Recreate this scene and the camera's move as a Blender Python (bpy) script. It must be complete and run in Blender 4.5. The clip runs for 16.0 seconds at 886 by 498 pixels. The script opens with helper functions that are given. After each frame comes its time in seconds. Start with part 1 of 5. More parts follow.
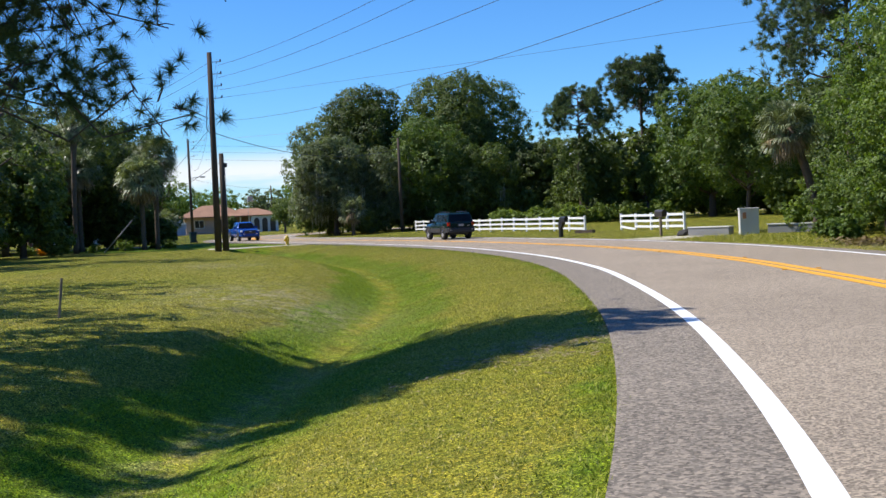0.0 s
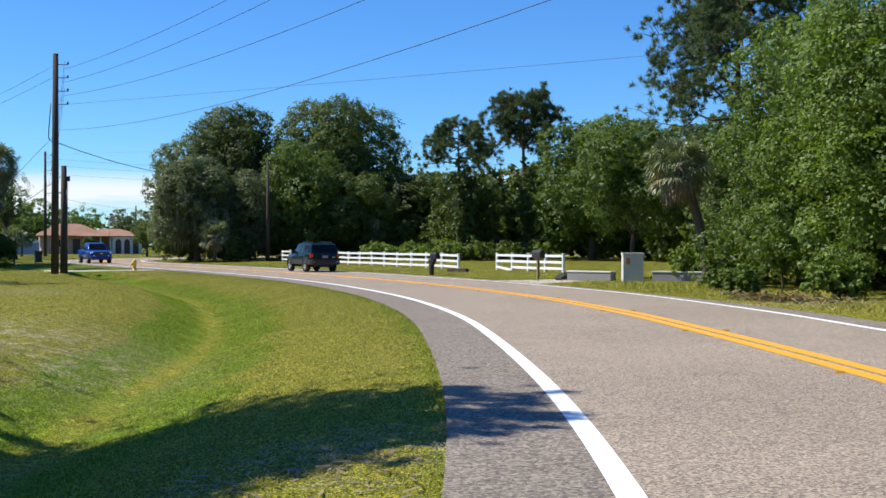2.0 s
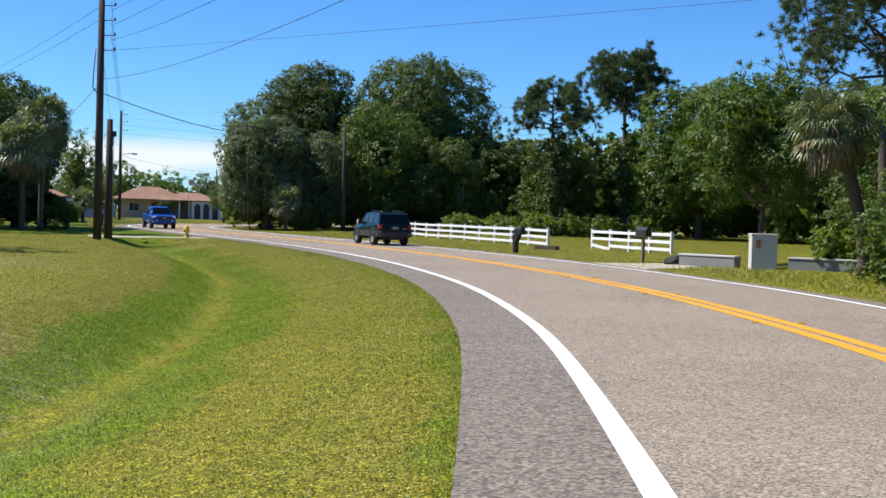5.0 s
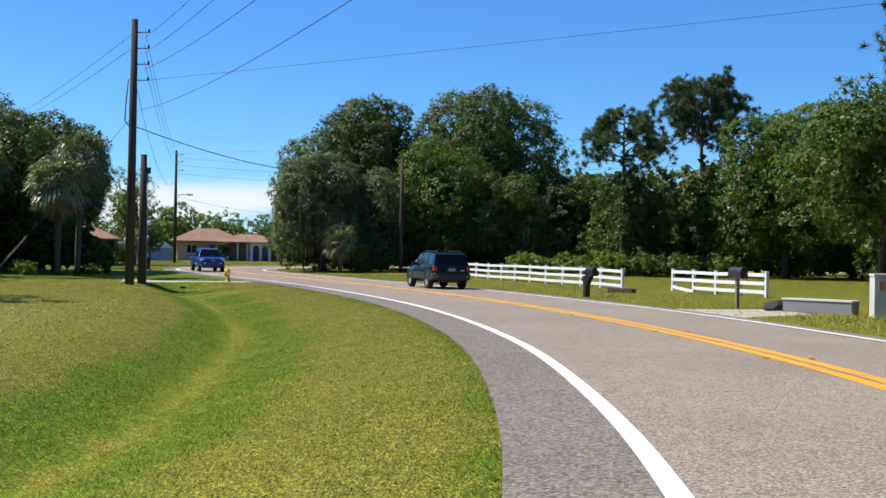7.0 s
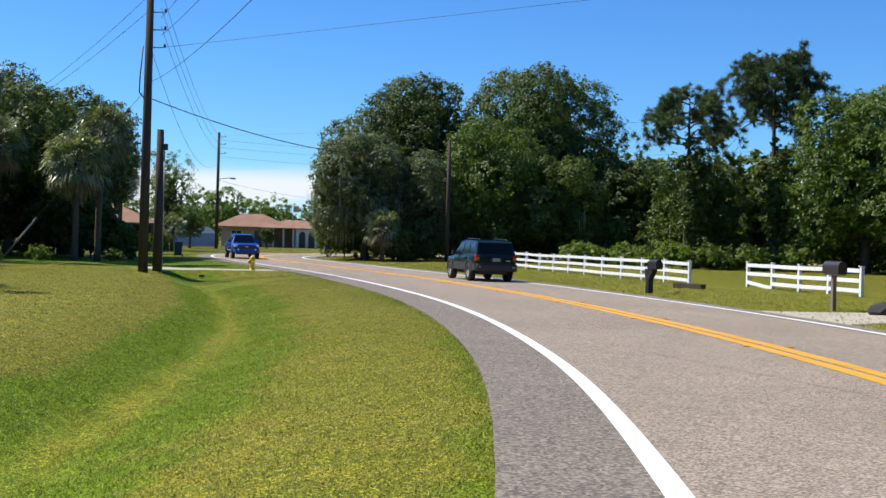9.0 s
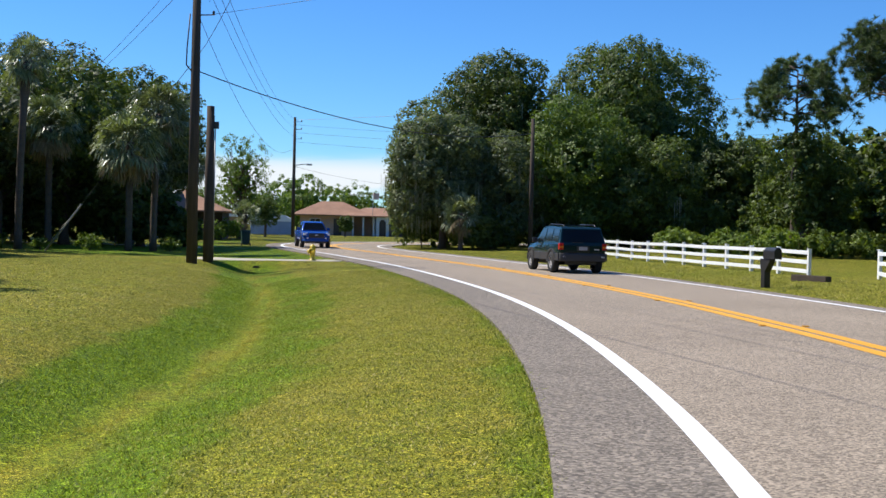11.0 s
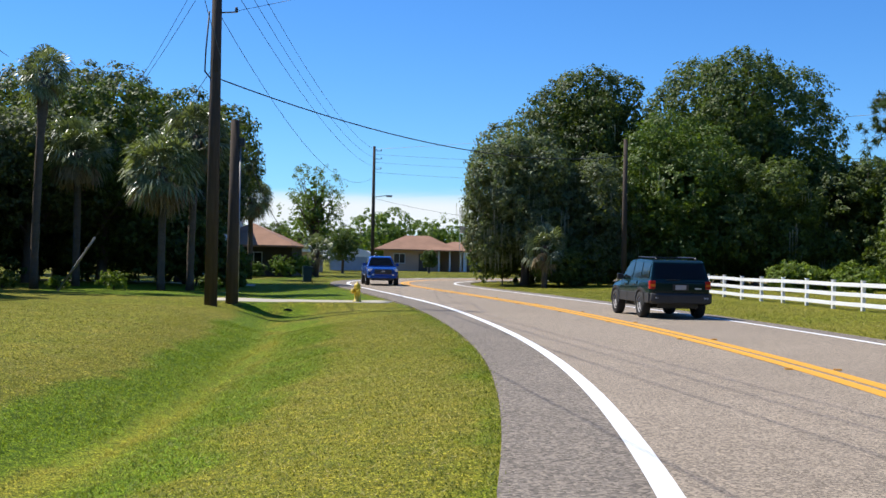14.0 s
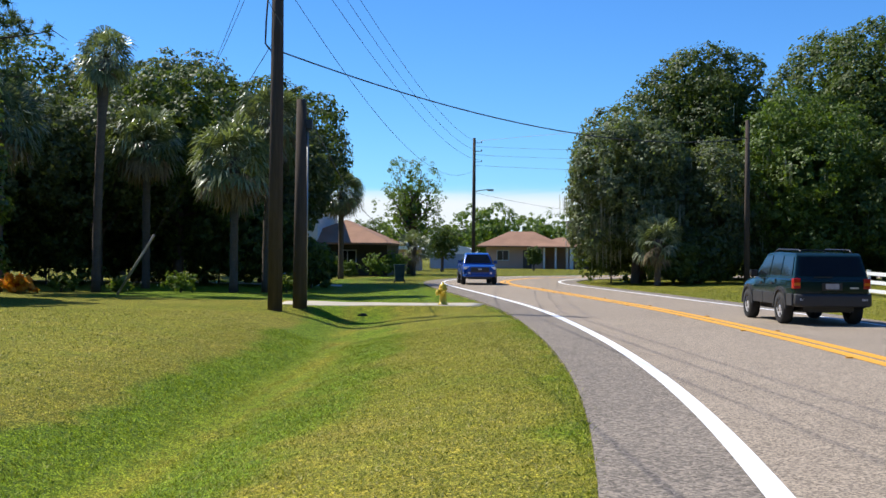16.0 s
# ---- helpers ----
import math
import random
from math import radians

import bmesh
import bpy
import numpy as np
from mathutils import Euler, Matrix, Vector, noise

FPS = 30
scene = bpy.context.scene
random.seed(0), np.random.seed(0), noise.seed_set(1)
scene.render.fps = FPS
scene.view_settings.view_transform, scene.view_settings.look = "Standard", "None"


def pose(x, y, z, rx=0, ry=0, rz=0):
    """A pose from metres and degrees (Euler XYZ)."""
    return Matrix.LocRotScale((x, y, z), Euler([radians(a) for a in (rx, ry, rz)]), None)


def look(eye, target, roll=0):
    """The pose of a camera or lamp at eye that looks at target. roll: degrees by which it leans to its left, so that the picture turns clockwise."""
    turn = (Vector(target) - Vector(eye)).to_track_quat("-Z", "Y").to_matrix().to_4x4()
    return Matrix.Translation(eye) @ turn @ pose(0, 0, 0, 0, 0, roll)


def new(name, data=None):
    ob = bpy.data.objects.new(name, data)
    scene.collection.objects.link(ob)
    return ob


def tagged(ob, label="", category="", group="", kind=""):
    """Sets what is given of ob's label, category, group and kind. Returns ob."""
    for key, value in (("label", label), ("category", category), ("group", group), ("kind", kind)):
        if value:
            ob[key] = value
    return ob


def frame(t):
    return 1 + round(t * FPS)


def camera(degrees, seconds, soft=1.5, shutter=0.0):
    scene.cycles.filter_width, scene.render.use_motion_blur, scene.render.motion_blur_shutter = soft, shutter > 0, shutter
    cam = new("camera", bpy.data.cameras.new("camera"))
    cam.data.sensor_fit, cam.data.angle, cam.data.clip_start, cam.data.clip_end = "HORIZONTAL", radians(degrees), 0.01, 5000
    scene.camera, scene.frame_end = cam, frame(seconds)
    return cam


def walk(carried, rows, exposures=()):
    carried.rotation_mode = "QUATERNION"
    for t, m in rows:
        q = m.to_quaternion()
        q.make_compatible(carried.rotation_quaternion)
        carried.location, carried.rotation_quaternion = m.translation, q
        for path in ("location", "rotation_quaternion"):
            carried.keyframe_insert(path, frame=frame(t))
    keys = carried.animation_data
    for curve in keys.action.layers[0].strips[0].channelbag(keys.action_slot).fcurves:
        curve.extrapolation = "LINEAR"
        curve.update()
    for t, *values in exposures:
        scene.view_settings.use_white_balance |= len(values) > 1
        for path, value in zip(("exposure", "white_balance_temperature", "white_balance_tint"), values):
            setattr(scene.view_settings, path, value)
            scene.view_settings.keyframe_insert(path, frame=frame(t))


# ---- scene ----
cam = camera(42.6, 16.0)
METRES, EYE, TILT, LEAN, TURN = 45.455, 1.5, 0.0, 0.0, -15.5
ROWS = [
    (0.0, 0.0, 0.0, 0.0, -0.08, -1.75, 2.73),
    (0.5, 0.0046, 0.0267, 0.0, -3.97, -0.93, 2.34),
    (1.0, 0.0104, 0.0545, 0.0003, -6.56, -0.1, 1.67),
    (1.5, 0.0166, 0.0832, 0.0001, -7.16, 0.23, 0.94),
    (2.0, 0.0232, 0.1168, -0.0012, -6.07, -0.19, -0.01),
    (2.5, 0.0283, 0.1482, -0.0019, -3.99, -1.21, -0.49),
    (3.0, 0.0324, 0.1777, -0.002, -3.28, -2.28, -0.67),
    (3.5, 0.0374, 0.2086, -0.0021, -3.66, -2.75, -0.78),
    (4.0, 0.0428, 0.2408, -0.0019, -2.76, -2.49, -1.17),
    (6.5, 0.0574, 0.4032, -0.0012, 0.62, -0.13, -0.91),
    (7.0, 0.0597, 0.4352, -0.001, 2.06, 0.3, -0.95),
    (7.5, 0.0625, 0.4678, -0.0013, 3.11, 0.39, -1.2),
    (8.0, 0.0646, 0.4993, -0.0011, 3.77, 0.22, -1.34),
    (8.5, 0.066, 0.5312, -0.0013, 4.2, 0.01, -1.45),
    (9.0, 0.0671, 0.5635, -0.0014, 4.91, -0.33, -1.57),
    (9.5, 0.0676, 0.5956, -0.0016, 6.2, -0.76, -1.68),
    (10.0, 0.0663, 0.6277, -0.0019, 7.83, -1.01, -1.59),
    (12.5, 0.0641, 0.7809, -0.0035, 10.03, -0.78, -1.31),
    (13.0, 0.065, 0.8121, -0.0035, 10.67, -0.18, -1.39),
    (13.5, 0.0641, 0.843, -0.0031, 12.05, 0.27, -1.28),
    (14.0, 0.0609, 0.873, -0.0027, 14.47, 0.65, -1.04),
    (14.5, 0.0564, 0.9036, -0.0031, 16.67, 0.86, -0.81),
    (15.0, 0.051, 0.934, -0.0029, 17.61, 0.82, -0.71),
    (15.5, 0.045, 0.9629, -0.003, 18.82, 0.63, -0.5),
    (16.0, 0.0379, 0.9926, -0.0031, 19.93, 0.45, -0.46),
]
walk(cam, [(t, pose(0, 0, EYE, TILT, LEAN, TURN) @ pose(METRES * x, METRES * y, METRES * z, 90 + pitch, roll, yaw)) for t, x, y, z, yaw, pitch, roll in ROWS], [(0.0, 0.43), (4.0, 0.43), (7.0, 0.37), (12.5, 0.37), (16.0, 0.41)])

# world, sun
SUN_AZ, SUN_EL = math.atan2(-0.89, 0.455), radians(52)
world = bpy.data.worlds.new("sky")
scene.world = world
world.use_nodes = True
wt = world.node_tree
for n in list(wt.nodes):
    wt.nodes.remove(n)
sky = wt.nodes.new("ShaderNodeTexSky")
sky.sky_type, sky.sun_disc = "NISHITA", False
sky.sun_elevation, sky.sun_rotation = SUN_EL, SUN_AZ % (2 * math.pi)
sky.air_density, sky.dust_density, sky.ozone_density = 1.0, 0.0, 2.5
# a low bank of white cloud over the horizon
geo_w = wt.nodes.new("ShaderNodeTexCoord")
sep_w = wt.nodes.new("ShaderNodeSeparateXYZ")
wt.links.new(geo_w.outputs["Generated"], sep_w.inputs[0])
mapw = wt.nodes.new("ShaderNodeMapping")
mapw.inputs["Scale"].default_value = (3.0, 3.0, 22.0)
wt.links.new(geo_w.outputs["Generated"], mapw.inputs[0])
cl = wt.nodes.new("ShaderNodeTexNoise")
cl.inputs["Scale"].default_value, cl.inputs["Detail"].default_value = 1.3, 6
wt.links.new(mapw.outputs[0], cl.inputs["Vector"])
band = wt.nodes.new("ShaderNodeMapRange")
band.inputs["From Min"].default_value, band.inputs["From Max"].default_value = 0.068, 0.046
band.interpolation_type = "SMOOTHSTEP"
wt.links.new(sep_w.outputs["Z"], band.inputs["Value"])
thr = wt.nodes.new("ShaderNodeMapRange")
thr.inputs["From Min"].default_value, thr.inputs["From Max"].default_value = 0.36, 0.5
wt.links.new(cl.outputs["Fac"], thr.inputs["Value"])
mulw = wt.nodes.new("ShaderNodeMath")
mulw.operation = "MULTIPLY"
wt.links.new(band.outputs[0], mulw.inputs[0])
wt.links.new(thr.outputs[0], mulw.inputs[1])
mixw = wt.nodes.new("ShaderNodeMixRGB")
mixw.inputs["Color2"].default_value = (8.0, 8.6, 9.2, 1)
wt.links.new(mulw.outputs[0], mixw.inputs["Fac"])
deep = wt.nodes.new("ShaderNodeHueSaturation")
deep.inputs["Saturation"].default_value = 1.15
deep.inputs["Value"].default_value = 1.0
wt.links.new(sky.outputs[0], deep.inputs["Color"])
tint = wt.nodes.new("ShaderNodeMixRGB")
tint.blend_type = "MULTIPLY"
tint.inputs["Fac"].default_value = 1.0
tint.inputs["Color2"].default_value = (0.55, 0.95, 1.43, 1)
wt.links.new(deep.outputs[0], tint.inputs["Color1"])
wt.links.new(tint.outputs[0], mixw.inputs["Color1"])
bgw = wt.nodes.new("ShaderNodeBackground")
bgw.inputs["Strength"].default_value = 0.085
wt.links.new(mixw.outputs[0], bgw.inputs["Color"])
outw = wt.nodes.new("ShaderNodeOutputWorld")
wt.links.new(bgw.outputs[0], outw.inputs["Surface"])

sun_data = bpy.data.lights.new("sun", "SUN")
sun_data.energy, sun_data.angle, sun_data.color = 5.0, radians(0.53), (1.0, 0.95, 0.87)
sun = new("sun", sun_data)
sun_dir = Vector((math.sin(SUN_AZ) * math.cos(SUN_EL), math.cos(SUN_AZ) * math.cos(SUN_EL), math.sin(SUN_EL)))
sun.matrix_world = look(sun_dir * 100, (0, 0, 0))

rng = np.random.default_rng(7)

# ---- materials ----


class Nodes:
    """A small node builder for one material."""

    def __init__(self, name):
        self.mat = bpy.data.materials.new(name)
        self.mat.use_nodes = True
        self.t = self.mat.node_tree
        self.bsdf = self.t.nodes["Principled BSDF"]
        self.out = self.t.nodes["Material Output"]

    def add(self, kind, **inputs):
        n = self.t.nodes.new("ShaderNode" + kind)
        for k, v in inputs.items():
            self.put(n.inputs[k.replace("_", " ")], v)
        return n

    def put(self, socket, v):
        if isinstance(v, bpy.types.NodeSocket):
            self.t.links.new(v, socket)
        else:
            socket.default_value = v

    def pos(self, scale=(1, 1, 1)):
        g = self.add("NewGeometry")
        m = self.add("Mapping", Vector=g.outputs["Position"], Scale=scale)
        return m.outputs[0]

    def obj(self, scale=(1, 1, 1)):
        g = self.add("TexCoord")
        m = self.add("Mapping", Vector=g.outputs["Object"], Scale=scale)
        return m.outputs[0]

    def noise(self, vec, scale, detail=4, rough=0.6):
        return self.add("TexNoise", Vector=vec, Scale=scale, Detail=detail, Roughness=rough).outputs["Fac"]

    def ramp(self, fac, *stops):
        r = self.t.nodes.new("ShaderNodeValToRGB")
        while len(r.color_ramp.elements) < len(stops):
            r.color_ramp.elements.new(0.5)
        for e, (p, c) in zip(r.color_ramp.elements, stops):
            e.position, e.color = p, (*c, 1)
        self.put(r.inputs[0], fac)
        return r.outputs[0]

    def mix(self, fac, a, b, mode="MIX"):
        n = self.t.nodes.new("ShaderNodeMixRGB")
        n.blend_type = mode
        for s, v in zip(n.inputs, (fac, a, b)):
            self.put(s, (*v, 1) if isinstance(v, tuple) and len(v) == 3 else v)
        return n.outputs[0]

    def bump(self, height, strength=0.3, distance=0.02):
        b = self.add("Bump", Height=height, Strength=strength, Distance=distance)
        self.t.links.new(b.outputs[0], self.bsdf.inputs["Normal"])

    def done(self, color, rough=0.7, metal=0.0, spec=None):
        self.put(self.bsdf.inputs["Base Color"], (*color, 1) if isinstance(color, tuple) else color)
        self.put(self.bsdf.inputs["Roughness"], rough)
        self.bsdf.inputs["Metallic"].default_value = metal
        if spec is not None:
            self.bsdf.inputs["Specular IOR Level"].default_value = spec
        return self.mat


def mat_plain(name, c, rough=0.6, metal=0.0, var=0.25, scale=6.0, bump=0.1):
    """A surface of one colour with blotches, fine grain and slight relief."""
    n = Nodes(name)
    v = n.obj()
    big, fine = n.noise(v, scale * 0.25, 3), n.noise(v, scale * 8, 3)
    lo, hi = tuple(x * (1 - var) for x in c), tuple(min(1, x * (1 + var)) for x in c)
    col = n.mix(0.35, n.ramp(big, (0.3, lo), (0.7, hi)), n.ramp(fine, (0.3, lo), (0.7, hi)))
    if bump:
        n.bump(fine, bump, 0.01)
    return n.done(col, rough, metal)


def mat_grass():
    n = Nodes("lawn")
    v = n.pos()
    patch, mid, fine = n.noise(v, 0.16, 5), n.noise(v, 1.3, 5), n.noise(n.pos((1, 1, 0.3)), 26, 4, 0.75)
    tiny = n.noise(v, 90, 3, 0.7)
    tuft = n.noise(v, 6.5, 5, 0.75)
    lawn = n.ramp(patch, (0.28, (0.26, 0.27, 0.02)), (0.5, (0.345, 0.3, 0.034)), (0.72, (0.4, 0.32, 0.065)))
    lawn = n.mix(n.ramp(mid, (0.35, (0, 0, 0)), (0.75, (0.55, 0.55, 0.55))), lawn, (0.2, 0.255, 0.018))
    at = n.add("Attribute")
    at.attribute_name = "lush"
    sep = n.add("SeparateColor", Color=at.outputs["Color"])
    jig = n.add("Math", **{})
    jig.operation = "ADD"
    n.put(jig.inputs[0], sep.outputs[0])
    off = n.add("Math")
    off.operation = "MULTIPLY_ADD"
    n.put(off.inputs[0], mid)
    off.inputs[1].default_value, off.inputs[2].default_value = 0.6, -0.3
    n.put(jig.inputs[1], off.outputs[0])
    lush = n.ramp(jig.outputs[0], (0.25, (0, 0, 0)), (0.6, (0.85, 0.85, 0.85)))
    col = n.mix(lush, lawn, (0.18, 0.29, 0.008))
    dry = n.add("Math")
    dry.operation = "MULTIPLY"
    n.put(dry.inputs[0], sep.outputs[1])
    n.put(dry.inputs[1], n.ramp(n.noise(v, 2.6, 6, 0.7), (0.5, (0, 0, 0)), (0.58, (1, 1, 1))))
    col = n.mix(dry.outputs[0], col, (0.52, 0.43, 0.29))
    ylw = n.add("Math")
    ylw.operation = "MULTIPLY"
    n.put(ylw.inputs[0], sep.outputs[2])
    n.put(ylw.inputs[1], n.ramp(mid, (0.3, (0.2, 0.2, 0.2)), (0.6, (0.9, 0.9, 0.9))))
    col = n.mix(ylw.outputs[0], col, (0.46, 0.4, 0.04))
    cell = n.add("SeparateColor", Color=n.add("TexVoronoi", Vector=n.pos((1, 1, 0.4)), Scale=75.0).outputs["Color"])
    wide = n.add("SeparateColor", Color=n.add("TexVoronoi", Vector=n.pos((1, 1, 0.4)), Scale=30.0).outputs["Color"])
    col = n.mix(0.95, col, n.ramp(cell.outputs[0], (0.0, (0.07, 0.11, 0.06)), (0.4, (0.58, 0.64, 0.5)), (0.8, (1.25, 1.25, 1.2)), (1.0, (2.3, 2.25, 2.4))), "MULTIPLY")
    col = n.mix(0.45, col, n.ramp(wide.outputs[1], (0.0, (0.45, 0.62, 0.45)), (0.5, (1, 1, 1)), (1.0, (1.65, 1.4, 1.35))), "MULTIPLY")
    col = n.mix(0.45, col, n.ramp(fine, (0.28, (0.16, 0.2, 0.12)), (0.75, (1.35, 1.35, 1.3))), "MULTIPLY")
    col = n.mix(0.4, col, n.ramp(tiny, (0.25, (0.4, 0.4, 0.35)), (0.75, (1.5, 1.5, 1.4))), "MULTIPLY")
    col = n.mix(0.6, col, n.ramp(tuft, (0.34, (0.3, 0.38, 0.3)), (0.52, (1, 1, 1)), (0.68, (1.5, 1.4, 1.3))), "MULTIPLY")
    both = n.add("Math")
    both.operation = "ADD"
    n.put(both.inputs[0], fine)
    n.put(both.inputs[1], cell.outputs[0])
    n.bump(both.outputs[0], 0.8, 0.04)
    return n.done(col, 0.9, spec=0.15)


def mat_asphalt(name, c, coarse):
    n = Nodes(name)
    v = n.pos()
    big, mid = n.noise(v, 0.25, 5), n.noise(v, 2.2, 4)
    grit = n.add("TexVoronoi", Vector=v, Scale=coarse).outputs["Color"]
    sp = n.add("SeparateColor", Color=grit).outputs[0]
    fine = n.noise(v, coarse * 1.6, 3, 0.7)
    col = n.ramp(big, (0.3, tuple(x * 0.9 for x in c)), (0.7, tuple(x * 1.1 for x in c)))
    col = n.mix(0.4, col, n.ramp(mid, (0.3, (0.85, 0.85, 0.85)), (0.7, (1.1, 1.1, 1.1))), "MULTIPLY")
    col = n.mix(0.8, col, n.ramp(sp, (0.0, (0.32, 0.3, 0.29)), (0.5, (0.95, 0.95, 0.94)), (1.0, (1.9, 1.82, 1.75))), "MULTIPLY")
    n.bump(n.mix(0.5, sp, fine), 0.6, 0.008)
    return n.done(col, 0.85, spec=0.25)


def mat_paint(name, c):
    n = Nodes(name)
    v = n.pos()
    wear = n.noise(v, 9, 6, 0.75)
    fine = n.noise(v, 140, 3)
    col = n.mix(n.ramp(wear, (0.62, (0, 0, 0)), (0.8, (0.55, 0.55, 0.55))), c, (0.3, 0.28, 0.26))
    n.bump(fine, 0.5, 0.004)
    return n.done(col, 0.6)


def mat_leaf(name, dark, light, trans=0.35, rough=0.55):
    n = Nodes(name)
    g = n.add("NewGeometry")
    big = n.noise(n.pos(), 0.35, 3)
    mixf = n.add("Math")
    mixf.operation = "MULTIPLY_ADD"
    n.put(mixf.inputs[0], g.outputs["Random Per Island"])
    mixf.inputs[1].default_value = 0.6
    half = n.add("Math")
    half.operation = "MULTIPLY"
    n.put(half.inputs[0], big)
    half.inputs[1].default_value = 0.5
    n.put(mixf.inputs[2], half.outputs[0])
    col = n.ramp(mixf.outputs[0], (0.2, dark), (0.85, light))
    info = n.add("ObjectInfo")
    hue = n.add("HueSaturation", Color=col)
    hv = n.add("MapRange", Value=info.outputs["Random"])
    hv.inputs["To Min"].default_value, hv.inputs["To Max"].default_value = 0.8, 1.2
    n.put(hue.inputs["Value"], hv.outputs[0])
    n.done(hue.outputs[0], rough, spec=0.35)
    tr = n.add("BsdfTranslucent", Color=n.mix(1.0, hue.outputs[0], (1.5, 1.6, 0.6), "MULTIPLY"))
    mx = n.add("MixShader", Fac=trans)
    n.t.links.new(n.bsdf.outputs[0], mx.inputs[1])
    n.t.links.new(tr.outputs[0], mx.inputs[2])
    n.t.links.new(mx.outputs[0], n.out.inputs["Surface"])
    return n.mat


def mat_bark(name, c, stretch=0.25):
    n = Nodes(name)
    v = n.obj((1, 1, stretch))
    a, b = n.noise(v, 14, 6, 0.7), n.noise(v, 2, 3)
    col = n.mix(0.5, n.ramp(a, (0.3, tuple(x * 0.45 for x in c)), (0.7, tuple(x * 1.3 for x in c))),
                n.ramp(b, (0.3, tuple(x * 0.7 for x in c)), (0.7, tuple(x * 1.2 for x in c))))
    n.bump(a, 0.8, 0.03)
    return n.done(col, 0.9, spec=0.2)


M_LAWN = mat_grass()
M_ROAD = mat_asphalt("asphalt", (0.285, 0.237, 0.18), 55)
M_SHOULDER = mat_asphalt("shoulder_asphalt", (0.2, 0.172, 0.138), 40)
M_WHITE_LINE = mat_paint("white_road_paint", (0.82, 0.82, 0.8))
M_YELLOW_LINE = mat_paint("yellow_road_paint", (0.75, 0.36, 0.02))
M_CONCRETE = mat_plain("concrete", (0.4, 0.365, 0.31), 0.85, var=0.15, scale=8, bump=0.3)
M_DRIVE = mat_plain("sandy_concrete", (0.43, 0.385, 0.3), 0.9, var=0.2, scale=6, bump=0.3)
M_OAK = mat_leaf("oak_leaves", (0.036, 0.062, 0.015), (0.146, 0.19, 0.044))
M_OAK_LIGHT = mat_leaf("light_oak_leaves", (0.05, 0.095, 0.016), (0.17, 0.235, 0.045))
M_OAK_DULL = mat_leaf("dull_oak_leaves", (0.05, 0.07, 0.03), (0.16, 0.19, 0.085))
M_PINE = mat_leaf("pine_needles", (0.035, 0.06, 0.025), (0.135, 0.18, 0.07), 0.25)
M_PALM = mat_leaf("palm_fronds", (0.07, 0.095, 0.04), (0.27, 0.3, 0.16), 0.2, 0.38)
M_PALM_DEAD = mat_leaf("dead_fronds", (0.13, 0.09, 0.045), (0.28, 0.21, 0.11), 0.1)
M_MOSS = mat_leaf("spanish_moss_fibres", (0.14, 0.15, 0.11), (0.28, 0.29, 0.22), 0.3)
M_SHRUB = mat_leaf("shrub_leaves", (0.06, 0.1, 0.015), (0.22, 0.28, 0.05))
M_FLOWER = mat_leaf("orange_bromeliad_leaves", (0.6, 0.2, 0.01), (0.85, 0.5, 0.05), 0.3)
M_BARK = mat_bark("bark", (0.13, 0.1, 0.08))
M_PINEBARK = mat_bark("pine_bark", (0.11, 0.085, 0.065))
M_PALMBARK = mat_bark("palm_bark", (0.13, 0.1, 0.075), 3.0)
M_POLE = mat_bark("creosoted_pole_wood", (0.085, 0.065, 0.05), 0.06)
M_GREYWOOD = mat_bark("weathered_wood", (0.25, 0.2, 0.15), 0.1)
M_WHITE = mat_plain("white_painted_vinyl", (0.8, 0.8, 0.79), 0.45, var=0.04, scale=3, bump=0.05)
M_METAL = mat_plain("galvanised_steel", (0.4, 0.4, 0.4), 0.45, 0.8, var=0.15)
M_BLACK = mat_plain("black_plastic", (0.018, 0.018, 0.019), 0.4, var=0.3)
M_RUBBER = mat_plain("tyre_rubber", (0.02, 0.02, 0.02), 0.85, var=0.3)
M_CABLE = mat_plain("cable_rubber", (0.03, 0.03, 0.032), 0.6)
M_AMBER = mat_plain("amber_reflector", (0.55, 0.26, 0.02), 0.35)
M_YELLOW = mat_plain("yellow_enamel", (0.72, 0.5, 0.03), 0.4, var=0.12, scale=8)

# ---- mesh helpers ----


def mesh_quads(name, quads, mat, smooth=False):
    """A mesh of loose quads or triangles, given as an array (n, 4 or 3, 3)."""
    quads = np.asarray(quads, dtype=np.float32)
    n, c = quads.shape[:2]
    me = bpy.data.meshes.new(name)
    me.vertices.add(n * c)
    me.loops.add(n * c)
    me.polygons.add(n)
    me.vertices.foreach_set("co", quads.reshape(-1))
    me.loops.foreach_set("vertex_index", np.arange(n * c, dtype=np.int32))
    me.polygons.foreach_set("loop_start", np.arange(0, n * c, c, dtype=np.int32))
    me.polygons.foreach_set("use_smooth", np.full(n, smooth))
    me.materials.append(mat)
    me.update(calc_edges=True)
    return me


